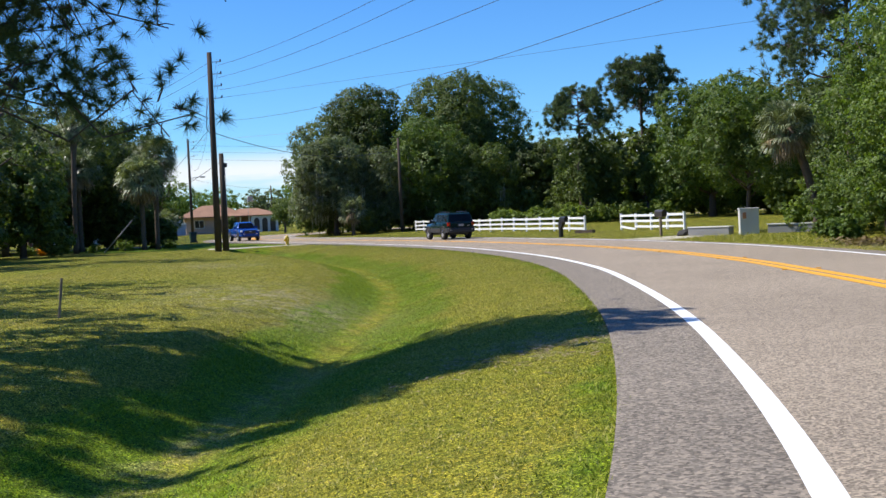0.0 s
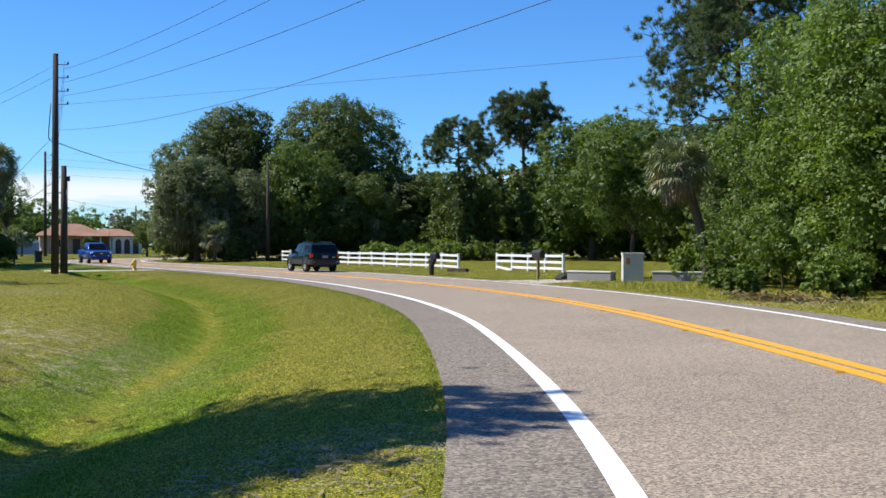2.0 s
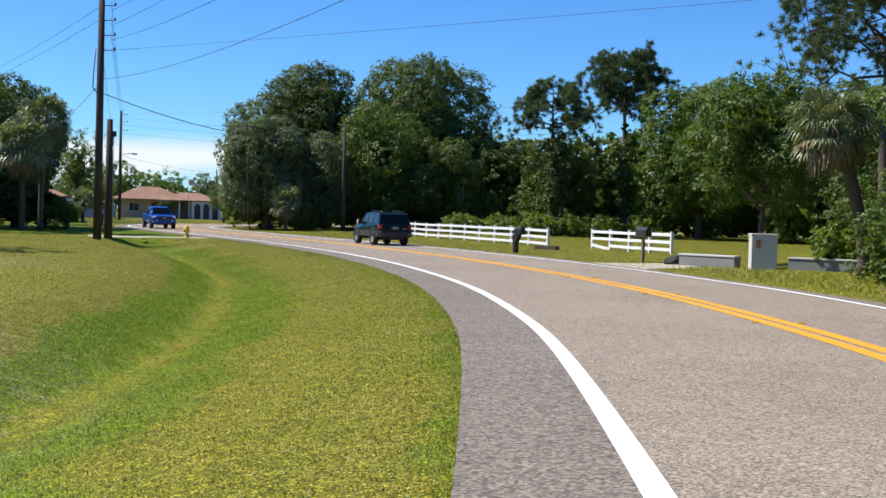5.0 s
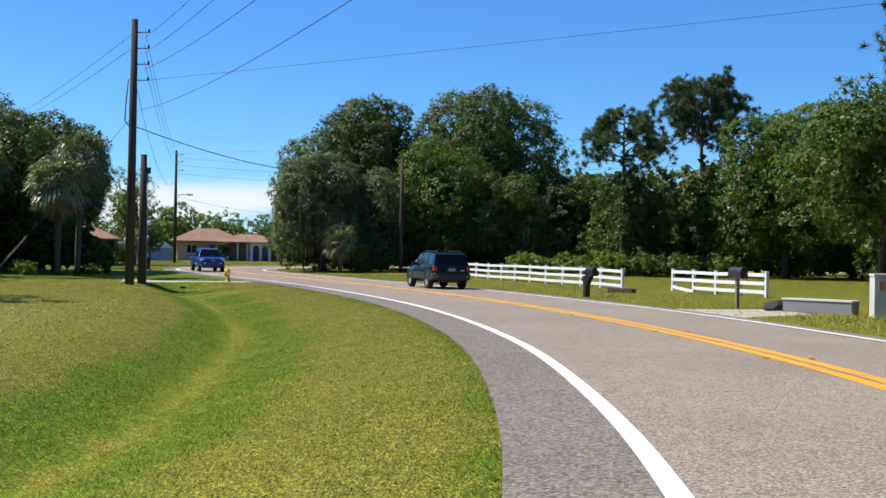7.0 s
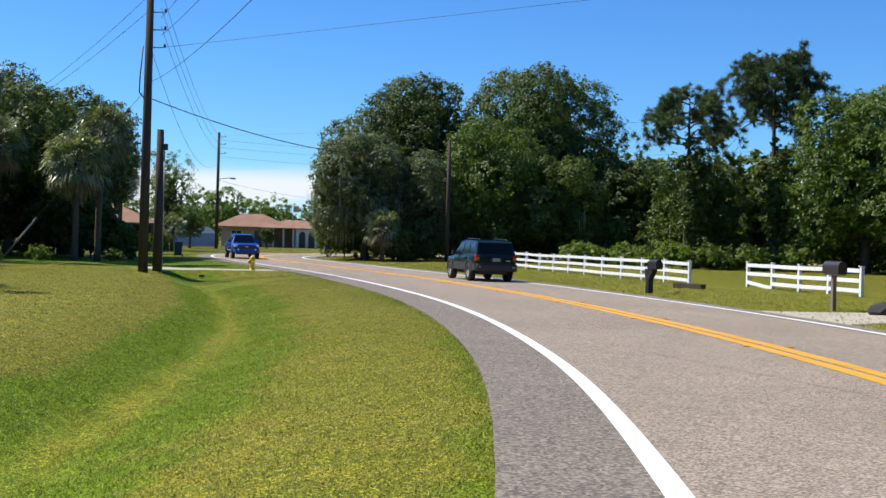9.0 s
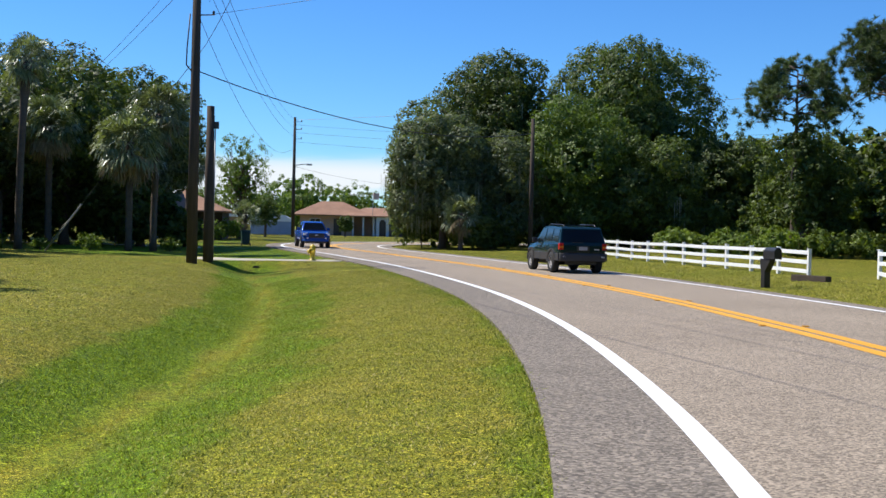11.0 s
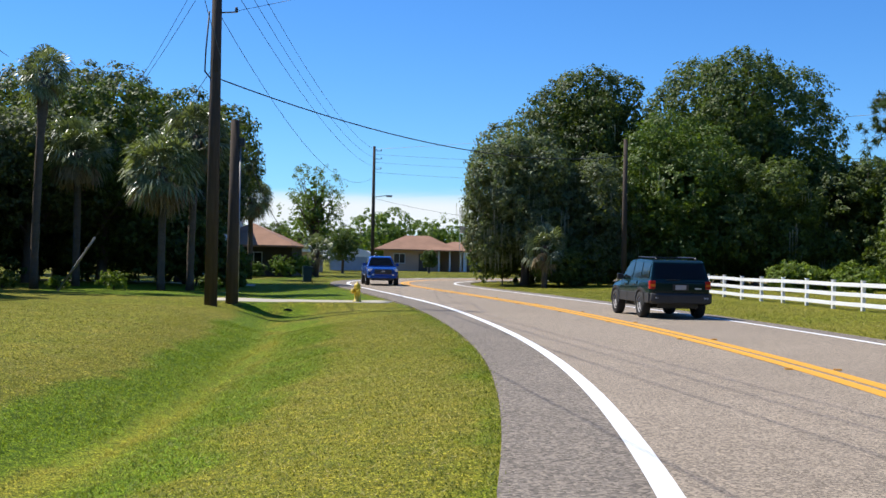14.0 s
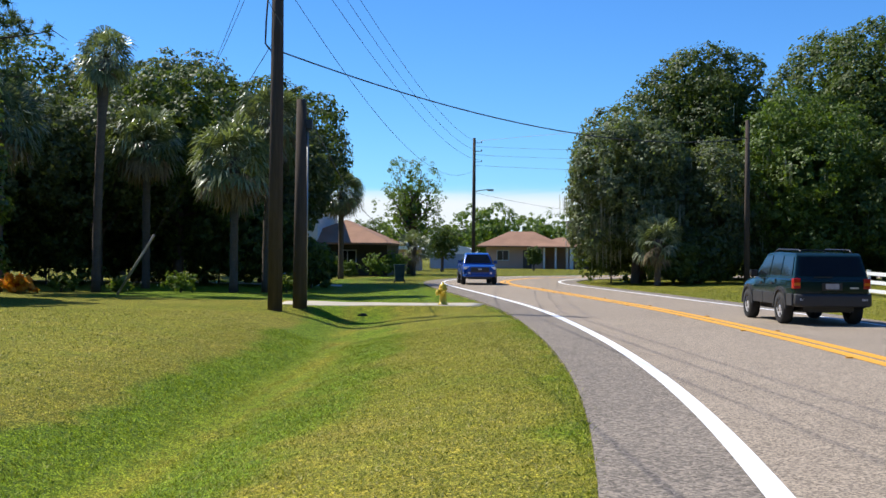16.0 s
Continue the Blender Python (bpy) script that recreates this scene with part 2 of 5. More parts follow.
def grid_mesh(name, P, mat, smooth=True):
    """A mesh of a grid of points (rows, columns, 3)."""
    r, c = P.shape[:2]
    idx = np.arange(r * c).reshape(r, c)
    f = np.stack([idx[:-1, :-1], idx[:-1, 1:], idx[1:, 1:], idx[1:, :-1]], -1).reshape(-1, 4)
    me = bpy.data.meshes.new(name)
    me.vertices.add(r * c)
    me.loops.add(len(f) * 4)
    me.polygons.add(len(f))
    me.vertices.foreach_set("co", np.asarray(P, np.float32).reshape(-1))
    me.loops.foreach_set("vertex_index", f.astype(np.int32).reshape(-1))
    me.polygons.foreach_set("loop_start", np.arange(0, len(f) * 4, 4, dtype=np.int32))
    me.polygons.foreach_set("use_smooth", np.full(len(f), smooth))
    me.materials.append(mat)
    me.update(calc_edges=True)
    return me


def part(name, bm, material, parent, label=""):
    """Links a bmesh or mesh as one mesh object under a thing or part."""
    if isinstance(bm, bmesh.types.BMesh):
        me = bpy.data.meshes.new(name)
        bm.to_mesh(me)
        bm.free()
        me.materials.append(material)
    else:
        me = bm
    ob = new(name, me)
    ob.parent = parent
    if label:
        ob["label"] = label
    return ob


def thing(name, m, label, category, group="", kind=""):
    e = new(name)
    e.empty_display_size = 0.2
    e.matrix_world = m
    return tagged(e, label, category, group, kind)


def box(bm, x0, y0, z0, x1, y1, z1, bevel=0.0):
    r = bmesh.ops.create_cube(bm, size=1)
    bmesh.ops.transform(bm, matrix=Matrix.LocRotScale(((x0 + x1) / 2, (y0 + y1) / 2, (z0 + z1) / 2), None, (x1 - x0, y1 - y0, z1 - z0)), verts=r["verts"])
    if bevel:
        es = {e for v in r["verts"] for e in v.link_edges}
        bmesh.ops.bevel(bm, geom=list(es), offset=bevel, segments=2, affect="EDGES", profile=0.6)
    return bm


def boxed(x0, y0, z0, x1, y1, z1, bevel=0.0):
    return box(bmesh.new(), x0, y0, z0, x1, y1, z1, bevel)


def tube(bm, pts, radii, seg=8, caps=True):
    """A tapered tube through points."""
    pts = [Vector(p) for p in pts]
    rings = []
    side = None
    for i, p in enumerate(pts):
        d = (pts[min(i + 1, len(pts) - 1)] - pts[max(i - 1, 0)]).normalized()
        if side is None:
            side = d.orthogonal().normalized()
        side = (side - d * side.dot(d)).normalized()
        up = d.cross(side)
        rings.append([bm.verts.new(p + (side * math.cos(a) + up * math.sin(a)) * radii[i]) for a in [2 * math.pi * k / seg for k in range(seg)]])
    for a, b in zip(rings, rings[1:]):
        for k in range(seg):
            f = bm.faces.new((a[k], a[(k + 1) % seg], b[(k + 1) % seg], b[k]))
            f.smooth = True
    if caps:
        bm.faces.new(rings[0][::-1])
        bm.faces.new(rings[-1])
    return bm


def lathe(profile, seg=16):
    """A turned shape: (radius, height) pairs."""
    bm = bmesh.new()
    rings = [[bm.verts.new((r * math.cos(2 * math.pi * k / seg), r * math.sin(2 * math.pi * k / seg), z)) for k in range(seg)] for r, z in profile]
    for a, b in zip(rings, rings[1:]):
        for k in range(seg):
            f = bm.faces.new((a[k], a[(k + 1) % seg], b[(k + 1) % seg], b[k]))
            f.smooth = True
    bm.faces.new(rings[0][::-1])
    bm.faces.new(rings[-1])
    return bm


def prism(outline, y0, y1, bevel=0.0):
    """An outline in x and z, pulled from y0 to y1."""
    bm = bmesh.new()
    a = [bm.verts.new((x, y0, z)) for x, z in outline]
    b = [bm.verts.new((x, y1, z)) for x, z in outline]
    n = len(a)
    bm.faces.new(a)
    bm.faces.new(b[::-1])
    for i in range(n):
        bm.faces.new((a[i], b[i], b[(i + 1) % n], a[(i + 1) % n]))
    bmesh.ops.recalc_face_normals(bm, faces=bm.faces)
    if bevel:
        bmesh.ops.bevel(bm, geom=list(bm.edges), offset=bevel, segments=2, affect="EDGES", profile=0.6)
    return bm


# ---- the road's line and the lie of the land ----
EDGE_LINE = [(-28, -38), (-14, -20), (-4.2, -8), (0.7, 0), (3.45, 5), (5.95, 10.5), (8.14, 16), (11.15, 25), (12.5, 30), (13.99, 37), (14.9, 44), (15.35, 50), (15.48, 56), (15.3, 62),
             (14.9, 68), (14.25, 75), (13.3, 82), (11.75, 91), (9.9, 101), (8.75, 108), (8.4, 114), (8.9, 120), (11, 127.5), (15.5, 134.5), (22, 140), (31, 144), (45, 147), (70, 149), (110, 149), (180, 148)]


def spline(points, step=0.5):
    P = np.array(points, float)
    P = np.vstack([2 * P[0] - P[1], P, 2 * P[-1] - P[-2]])
    out = []
    for i in range(1, len(P) - 2):
        p0, p1, p2, p3 = P[i - 1:i + 3]
        n = max(2, int(np.linalg.norm(p2 - p1) / step))
        u = np.linspace(0, 1, n, endpoint=False)[:, None]
        out.append(0.5 * (2 * p1 + (p2 - p0) * u + (2 * p0 - 5 * p1 + 4 * p2 - p3) * u ** 2 + (3 * p1 - p0 - 3 * p2 + p3) * u ** 3))
    return np.vstack(out + [P[-2:-1]])


LINE = spline(EDGE_LINE)
for _ in range(30):
    LINE[1:-1] = 0.25 * LINE[:-2] + 0.5 * LINE[1:-1] + 0.25 * LINE[2:]
TAN = np.gradient(LINE, axis=0)
TAN /= np.linalg.norm(TAN, axis=1)[:, None]
NOR = np.stack([TAN[:, 1], -TAN[:, 0]], 1)
ARC = np.concatenate([[0], np.cumsum(np.linalg.norm(np.diff(LINE, axis=0), axis=1))])
SHOULDER_L, LINE_R, SHOULDER_R = -1.19, 7.25, 8.1


def centre(y):
    """How far the centre line lies from the edge line: the lane widens in the bend."""
    return np.interp(y, [0, 16, 24, 34, 42, 50, 60, 80], [3.98, 3.96, 3.86, 3.92, 3.86, 3.7, 3.7, 3.66])


def far_line(y):
    """How far the other edge line lies."""
    return np.interp(y, [15, 24, 38, 48, 58, 70, 84], [7.1, 7.1, 7.55, 7.52, 7.36, 7.3, 7.05])


def base_z(y):
    return np.interp(y, [-40, 0, 10, 25, 40, 60, 85, 110, 150, 400], [0, 0, -0.07, -0.08, -0.13, -0.15, -0.15, -0.1, 0.03, 0.1])


def offset(x, y):
    """Signed distance from the road's left edge line, to its right positive, and the place along it."""
    x, y = np.atleast_1d(np.asarray(x, float)), np.atleast_1d(np.asarray(y, float))
    d, s = np.empty(x.size), np.empty(x.size)
    for a in range(0, x.size, 4000):
        px, py = x[a:a + 4000, None] - LINE[:, 0], y[a:a + 4000, None] - LINE[:, 1]
        k = np.argmin(px * px + py * py, 1)
        r = np.arange(len(k))
        d[a:a + 4000] = px[r, k] * NOR[k, 0] + py[r, k] * NOR[k, 1]
        far = np.hypot(px[r, k], py[r, k])
        along = abs(px[r, k] * TAN[k, 0] + py[r, k] * TAN[k, 1])
        d[a:a + 4000] = np.where(along < 0.6, d[a:a + 4000], np.where(d[a:a + 4000] < 0, -far, far))
        s[a:a + 4000] = ARC[k]
    return d, s


def ditch_depth(y):
    return np.interp(y, [-40, 0, 20, 50, 72, 77.8, 78.4, 83, 85, 100, 112], [0.9, 0.88, 0.78, 0.68, 0.62, 0.55, 0.02, 0.02, 0.2, 0.12, 0])


def lumps(x, y, f=0.5):
    return np.sin(x * 1.7 * f + 1.3 * np.sin(y * 0.9 * f)) * np.cos(y * 1.3 * f + 0.7 * np.sin(x * 1.1 * f))


def land(x, y):
    x, y = np.atleast_1d(np.asarray(x, float)), np.atleast_1d(np.asarray(y, float))
    d, s = offset(x, y)
    u, v = -(d - SHOULDER_L), d - SHOULDER_R
    side = np.interp(u, [0, 1.4, 2.8, 4.0, 4.45, 4.8, 5.6, 6.6, 8.2], [0.0, 0.16, 0.52, 0.92, 1.0, 0.94, 0.58, 0.2, 0.0])
    left = -0.03 - side * ditch_depth(y) + np.interp(u, [0, 8, 14, 40], [0, 0, 0.08, 0.25])
    right = -0.03 + np.interp(v, [0, 2, 6, 30], [0, 0.04, 0.15, 0.25])
    under = -0.03 - 0.12 * np.clip(np.minimum(-u, -v) / 0.5, 0, 1)
    z = np.where(u > 0, left, np.where(v > 0, right, under))
    amp = np.clip(np.maximum(u, v) / 3, 0, 1) * 0.025
    return base_z(y) + z + amp * lumps(x, y) + amp * 0.6 * lumps(y * 1.1, x, 1.7)


def ground_at(x, y):
    return float(land(x, y)[0])


def lines(fine, lo, hi, step, growth=1.25):
    a = list(np.arange(fine[0], fine[1] + 0.01, step))
    s = step
    while a[-1] < hi:
        s *= growth
        a.append(a[-1] + s)
    s = step
    while a[0] > lo:
        s *= growth
        a.insert(0, a[0] - s)
    return np.array(a)


xs, ys = lines((-14, 34), -2500, 2500, 0.45), lines((-4, 128), -1500, 3500, 0.5)
X, Y = np.meshgrid(xs, ys)
Z = land(X.ravel(), Y.ravel()).reshape(X.shape)
ground_me = grid_mesh("ground", np.stack([X, Y, Z], -1), M_LAWN)


def tones(xx, yy):
    """How lush, how dry and how yellow the grass is."""
    uu = -(offset(xx, yy)[0] - SHOULDER_L)
    wob = 0.18 * lumps(xx, yy, 0.6) + 0.1 * lumps(yy * 1.3, xx, 1.7)
    bank = np.interp(uu + wob, [4.4, 4.75, 5.7, 6.15], [0, 1, 1, 0])
    slope = 0.62 * np.interp(uu + wob, [2.3, 3.1, 4.3, 4.6], [0, 1, 1, 0])
    lush = np.maximum(bank, slope) * np.interp(yy, [0, 8, 70, 78, 84, 130], [1, 1, 1, 0.6, 0.9, 0.6])
    lush = np.maximum(lush, 0.95 * ((yy > 82.5) & (yy < 108) & (uu > 0.5) & (uu < 14)))
    lush = np.maximum(lush, 0.18 * (uu < -8))
    lush = lush + 0.5 * np.exp(-(uu / 0.45) ** 2) + 0.22 * lumps(xx, yy, 1.1) * (uu > 0)
    dry = np.exp(-(((xx - 3.0) / 2.2) ** 2 + ((yy - 26.5) / 4.0) ** 2)) + 0.8 * np.exp(-(((xx - 5.6) / 1.3) ** 2 + ((yy - 13.2) / 0.9) ** 2))
    dry += 0.7 * np.exp(-(((xx - 3.5) / 1.5) ** 2 + ((yy - 46) / 3) ** 2)) + 0.9 * np.exp(-(((xx - 22.5) / 1.6) ** 2 + ((yy - 30) / 2.5) ** 2)) + 0.6 * np.exp(-((uu - 4.5) / 0.3) ** 2) * (yy < 18)
    strip = np.exp(-((uu - 4.48 - 0.12 * np.sin(yy * 0.35)) / 0.26) ** 2) * (yy < 76) * (0.75 + 0.25 * np.sin(yy * 0.5 + 1))
    return np.stack([np.clip(lush, 0, 1), np.clip(dry, 0, 1), np.clip(strip, 0, 1), np.ones_like(dry)], 1).astype(np.float32)


att = ground_me.color_attributes.new("lush", "FLOAT_COLOR", "POINT")
att.data.foreach_set("color", tones(X.ravel(), Y.ravel()).ravel())
tagged(new("ground", ground_me), "mown lawn with olive and yellowed grass and a shallow ditch", "ground", kind="structure")


def ribbon(name, d0, d1, lift, mat, label, thick=0.0, s0=0.0, s1=1e9, cols=2, follow=None):
    """A strip that follows the road between two offsets from the edge line."""
    k = (ARC >= s0) & (ARC <= s1)
    mid = follow(LINE[k][:, 1]) if follow else np.zeros(k.sum())
    ds = mid[:, None] + np.linspace(d0, d1, cols)[None, :]
    pts = LINE[k][:, None, :] + NOR[k][:, None, :] * ds[:, :, None]
    z = base_z(pts[..., 1]) + lift
    P = np.concatenate([pts, z[..., None]], -1)
    if thick:
        a, b = P[:, :1].copy(), P[:, -1:].copy()
        a[..., 2] -= thick
        b[..., 2] -= thick
        P = np.concatenate([a, P, b], 1)
    ob = new(name, grid_mesh(name, P, mat, smooth=False))
    return tagged(ob, label, "road", kind="structure") if label else ob


ribbon("road", 0.0, LINE_R, 0.0, M_ROAD, "sunlit grey-brown worn asphalt road", 0.1, cols=6)
ribbon("road_shoulder_near", SHOULDER_L, 0.0, 0.0, M_SHOULDER, "coarse grey asphalt shoulder", 0.1, cols=3)
ribbon("road_shoulder_far", LINE_R, SHOULDER_R, 0.0, M_SHOULDER, "coarse grey asphalt shoulder", 0.1, cols=3)
for nm, a, b, m, along in (("white_edge_line", -0.145, 0.045, M_WHITE_LINE, None), ("white_edge_line_far", -0.09, 0.09, M_WHITE_LINE, far_line),
                           ("yellow_centre_line", -0.29, -0.045, M_YELLOW_LINE, centre), ("yellow_centre_line_far", 0.045, 0.29, M_YELLOW_LINE, centre)):
    ob = ribbon(nm, a, b, 0.005, m, "", follow=along)
    tagged(ob, ("white" if "white" in nm else "yellow") + " painted line on the asphalt road", "road marking", kind="structure")

# ---- plants ----


def unit(v):
    return v / np.maximum(np.linalg.norm(v, axis=-1, keepdims=True), 1e-9)


def leaf_quads(P, N, length, width, r):
    """A pointed leaf at each point P, its face about N."""
    n = len(P)
    N = unit(N + r.normal(0, 0.55, (n, 3)))
    A = unit(np.cross(N, r.normal(0, 1, (n, 3))))
    B = np.cross(N, A)
    L = (length * r.uniform(0.6, 1.4, (n, 1)))
    W = (width * r.uniform(0.6, 1.4, (n, 1)))
    return np.stack([P - A * L / 2, P + B * W / 2 - N * W * 0.15, P + A * L / 2, P - B * W / 2 - N * W * 0.15], 1)


def leaf_tris(P, N, length, r):
    """A small three-cornered leaf at each point P, its face about N."""
    n = len(P)
    N = unit(N + r.normal(0, 0.5, (n, 3)))
    A = unit(np.cross(N, r.normal(0, 1, (n, 3))))
    B = np.cross(N, A)
    L = np.asarray(length).reshape(-1, 1) * r.uniform(0.6, 1.4, (n, 1))
    return np.stack([P + A * L * 0.7, P - A * L * 0.35 + B * L * 0.45, P - A * L * 0.35 - B * L * 0.45], 1)


def crown_lobes(R, H, clear, lobes, squash, r):
    """Ellipsoids heaped into a rounded dome that spans the radius and the height."""
    cz, ch = H * (1 + clear) / 2, H * (1 - clear) / 2
    out = []
    lobes = int(lobes * 1.5)
    for i in range(lobes):
        zz = -0.9 + 1.86 * (i + 0.5) / lobes
        a = i * 2.399963 + r.uniform(-0.35, 0.35)
        ring = (1 - abs(zz) ** 2.3) ** (1 / 2.3) if zz > 0 or clear > 0.15 else 1.0 - 0.12 * abs(zz)
        ring *= r.uniform(0.56, 0.76)
        br = R * r.uniform(0.2, 0.38)
        out.append([[ring * R * math.cos(a), ring * R * math.sin(a) * squash, zz * 0.8], [br, br, min(br, ch * 0.5) * r.uniform(0.75, 0.95)]])
    top = max(c[2] * ch + q[2] * 0.9 for c, q in out)
    for c, q in out:
        c[2] = cz + c[2] * ch * (1 + (ch - top) / ch)
    out.append([[0, 0, cz], [R * 0.55, R * 0.55 * squash, ch * 0.72]])
    return out


def crown_points(blobs, count, r, clump=0.45, per=26):
    """Leaves in clumps over the outside of a heap of ellipsoids, a few inside, with outward directions."""
    C = np.array([b[0] for b in blobs], float)
    R = np.array([b[1] for b in blobs], float)
    w = R[:, 0] * R[:, 2]
    want = max(40, count // per)
    n = want * 5
    k = r.choice(len(blobs), n, p=w / w.sum())
    d = unit(r.normal(0, 1, (n, 3)) + np.array([0, 0, 0.12]))
    lump = 1 + 0.1 * np.sin(d[:, :1] * 6 + k[:, None]) * np.cos(d[:, 1:2] * 5 - k[:, None] * 2) + r.normal(0, 0.06, (n, 1))
    centre_c = C[k] + d * R[k] * lump
    q = np.full(n, 9.0)
    for j in range(len(blobs)):
        m = np.linalg.norm((centre_c - C[j]) / R[j], axis=1)
        q = np.where(k == j, q, np.minimum(q, m))
    keep = np.flatnonzero((q > 0.86) | (r.uniform(0, 1, n) < 0.05))[:want]
    centre_c, d = centre_c[keep], d[keep]
    n = len(keep)
    size = clump * r.uniform(0.5, 1.5, (n, 1))
    j = r.choice(n, count)
    d2 = unit(r.normal(0, 1, (count, 3)) + d[j] * 0.5)
    P = centre_c[j] + d2 * r.uniform(0.1, 1, (count, 1)) ** 0.5 * size[j] * np.array([1, 1, 0.75])
    return P, unit(d2 * 0.7 + d[j] * 0.9)


def limb_mesh(bm, a, b, r0, r1, r, bend=0.12, seg=6, n=4):
    a, b = Vector(a), Vector(b)
    pts = []
    for i in range(n + 1):
        t = i / n
        p = a.lerp(b, t)
        if 0 < i < n:
            p += Vector(r.normal(0, 1, 3)) * (b - a).length * bend * 0.5
        p.z += math.sin(t * math.pi) * (b - a).length * bend * 0.5
        pts.append(p)
    tube(bm, pts, [r0 + (r1 - r0) * i / n for i in range(n + 1)], seg)


def broadleaf(name, x, y, H, R, label, seed, leaf_mat, leaves=9000, leaf=0.3, clear=0.25, lobes=16, bark=None, moss=0, sides=None, squash=1.0, group="", trunk_r=None, category="tree"):
    """A tree with trunk, limbs and a crown of lobes of leaves."""
    r = np.random.default_rng(seed)
    z0 = ground_at(x, y)
    t = thing(name, pose(x, y, z0 - 0.05), label, category, group)
    cz, ch = H * (1 + clear) / 2, H * (1 - clear) / 2
    blobs = crown_lobes(R, H, clear, lobes, squash, r)
    leaves = int(leaves * 1.7)
    P, N = crown_points(blobs, leaves, r, min(0.5, 0.1 * R), 18)
    k = P[:, 2] > 0.1
    P, N = P[k], N[k]
    # sparse larger leaves deep inside, added to block light through the crown
    inner = unit(r.normal(0, 1, (leaves // 14, 3))) * r.uniform(0.1, 0.62, (leaves // 14, 1)) * np.array([R, R * squash, ch]) + np.array([0, 0, cz * 0.95])
    inner = inner[inner[:, 2] > 0.3]
    tr = trunk_r or 0.022 * H + 0.04
    bm = bmesh.new()
    lean = r.uniform(-0.04, 0.04, 2) * H
    top = (lean[0], lean[1], cz)
    tube(bm, [(0, 0, -0.1), (lean[0] * 0.1, lean[1] * 0.1, H * 0.06), (lean[0] * 0.5, lean[1] * 0.5, cz * 0.5), top], [tr * 1.45, tr * 1.05, tr * 0.85, tr * 0.5], 9)
    for c, rr in blobs[:-1:2]:
        q = min(0.95, max(0.3, c[2] / max(cz, 0.1) * 0.6))
        branch = bmesh.new() if clear >= 0.2 else bm
        limb_mesh(branch, (top[0] * q, top[1] * q, cz * q), c, tr * 0.42, tr * 0.08, r)
        if branch is not bm:
            part("limb", branch, bark or M_BARK, t)
    part("trunk", bm, bark or M_BARK, t)
    sizes = np.concatenate([np.full(len(P), leaf * 0.72), np.full(len(inner), leaf * 2.4)])
    P, N = np.concatenate([P, inner]), np.concatenate([N, unit(r.normal(0, 1, inner.shape))])
    part("crown", mesh_quads("crown", leaf_tris(P, N + np.array([0, 0, 0.4]), sizes, r), leaf_mat), leaf_mat, t)
    if moss:
        q = []
        low = P[(P[:, 2] < cz + ch * 0.5)]
        for p in low[r.choice(len(low), moss)]:
            L = r.uniform(0.6, 2.0)
            for s in range(9):
                a = r.uniform(0, 6.28)
                o = np.array([math.cos(a), math.sin(a), 0]) * 0.028
                p0 = p + r.normal(0, 0.2, 3)
                l2 = L * r.uniform(0.5, 1)
                if p0[2] - l2 < 0.5:
                    continue
                q.append([p0 - o, p0 + o, p0 + o * 0.3 - [0, 0, l2], p0 - o * 0.3 - [0, 0, l2]])
        tagged(part("spanish_moss", mesh_quads("spanish_moss", np.array(q), M_MOSS), M_MOSS, t, "grey-green hanging spanish moss"), kind="stuff")
    return t


def needle_tufts(centres, dirs, needles, length, width, r):
    """Brushes of long needles that fan out from twig ends."""
    n = len(centres)
    C = np.repeat(centres, needles, 0)
    D = unit(np.repeat(dirs, needles, 0) * 0.7 + r.normal(0, 0.75, (n * needles, 3)))
    L = length * r.uniform(0.6, 1.15, (n * needles, 1))
    S = unit(np.cross(D, r.normal(0, 1, (n * needles, 3)))) * width / 2
    tip = C + D * L - np.array([0, 0, 1]) * L * 0.12
    return np.stack([C - S, C + S, tip], 1)


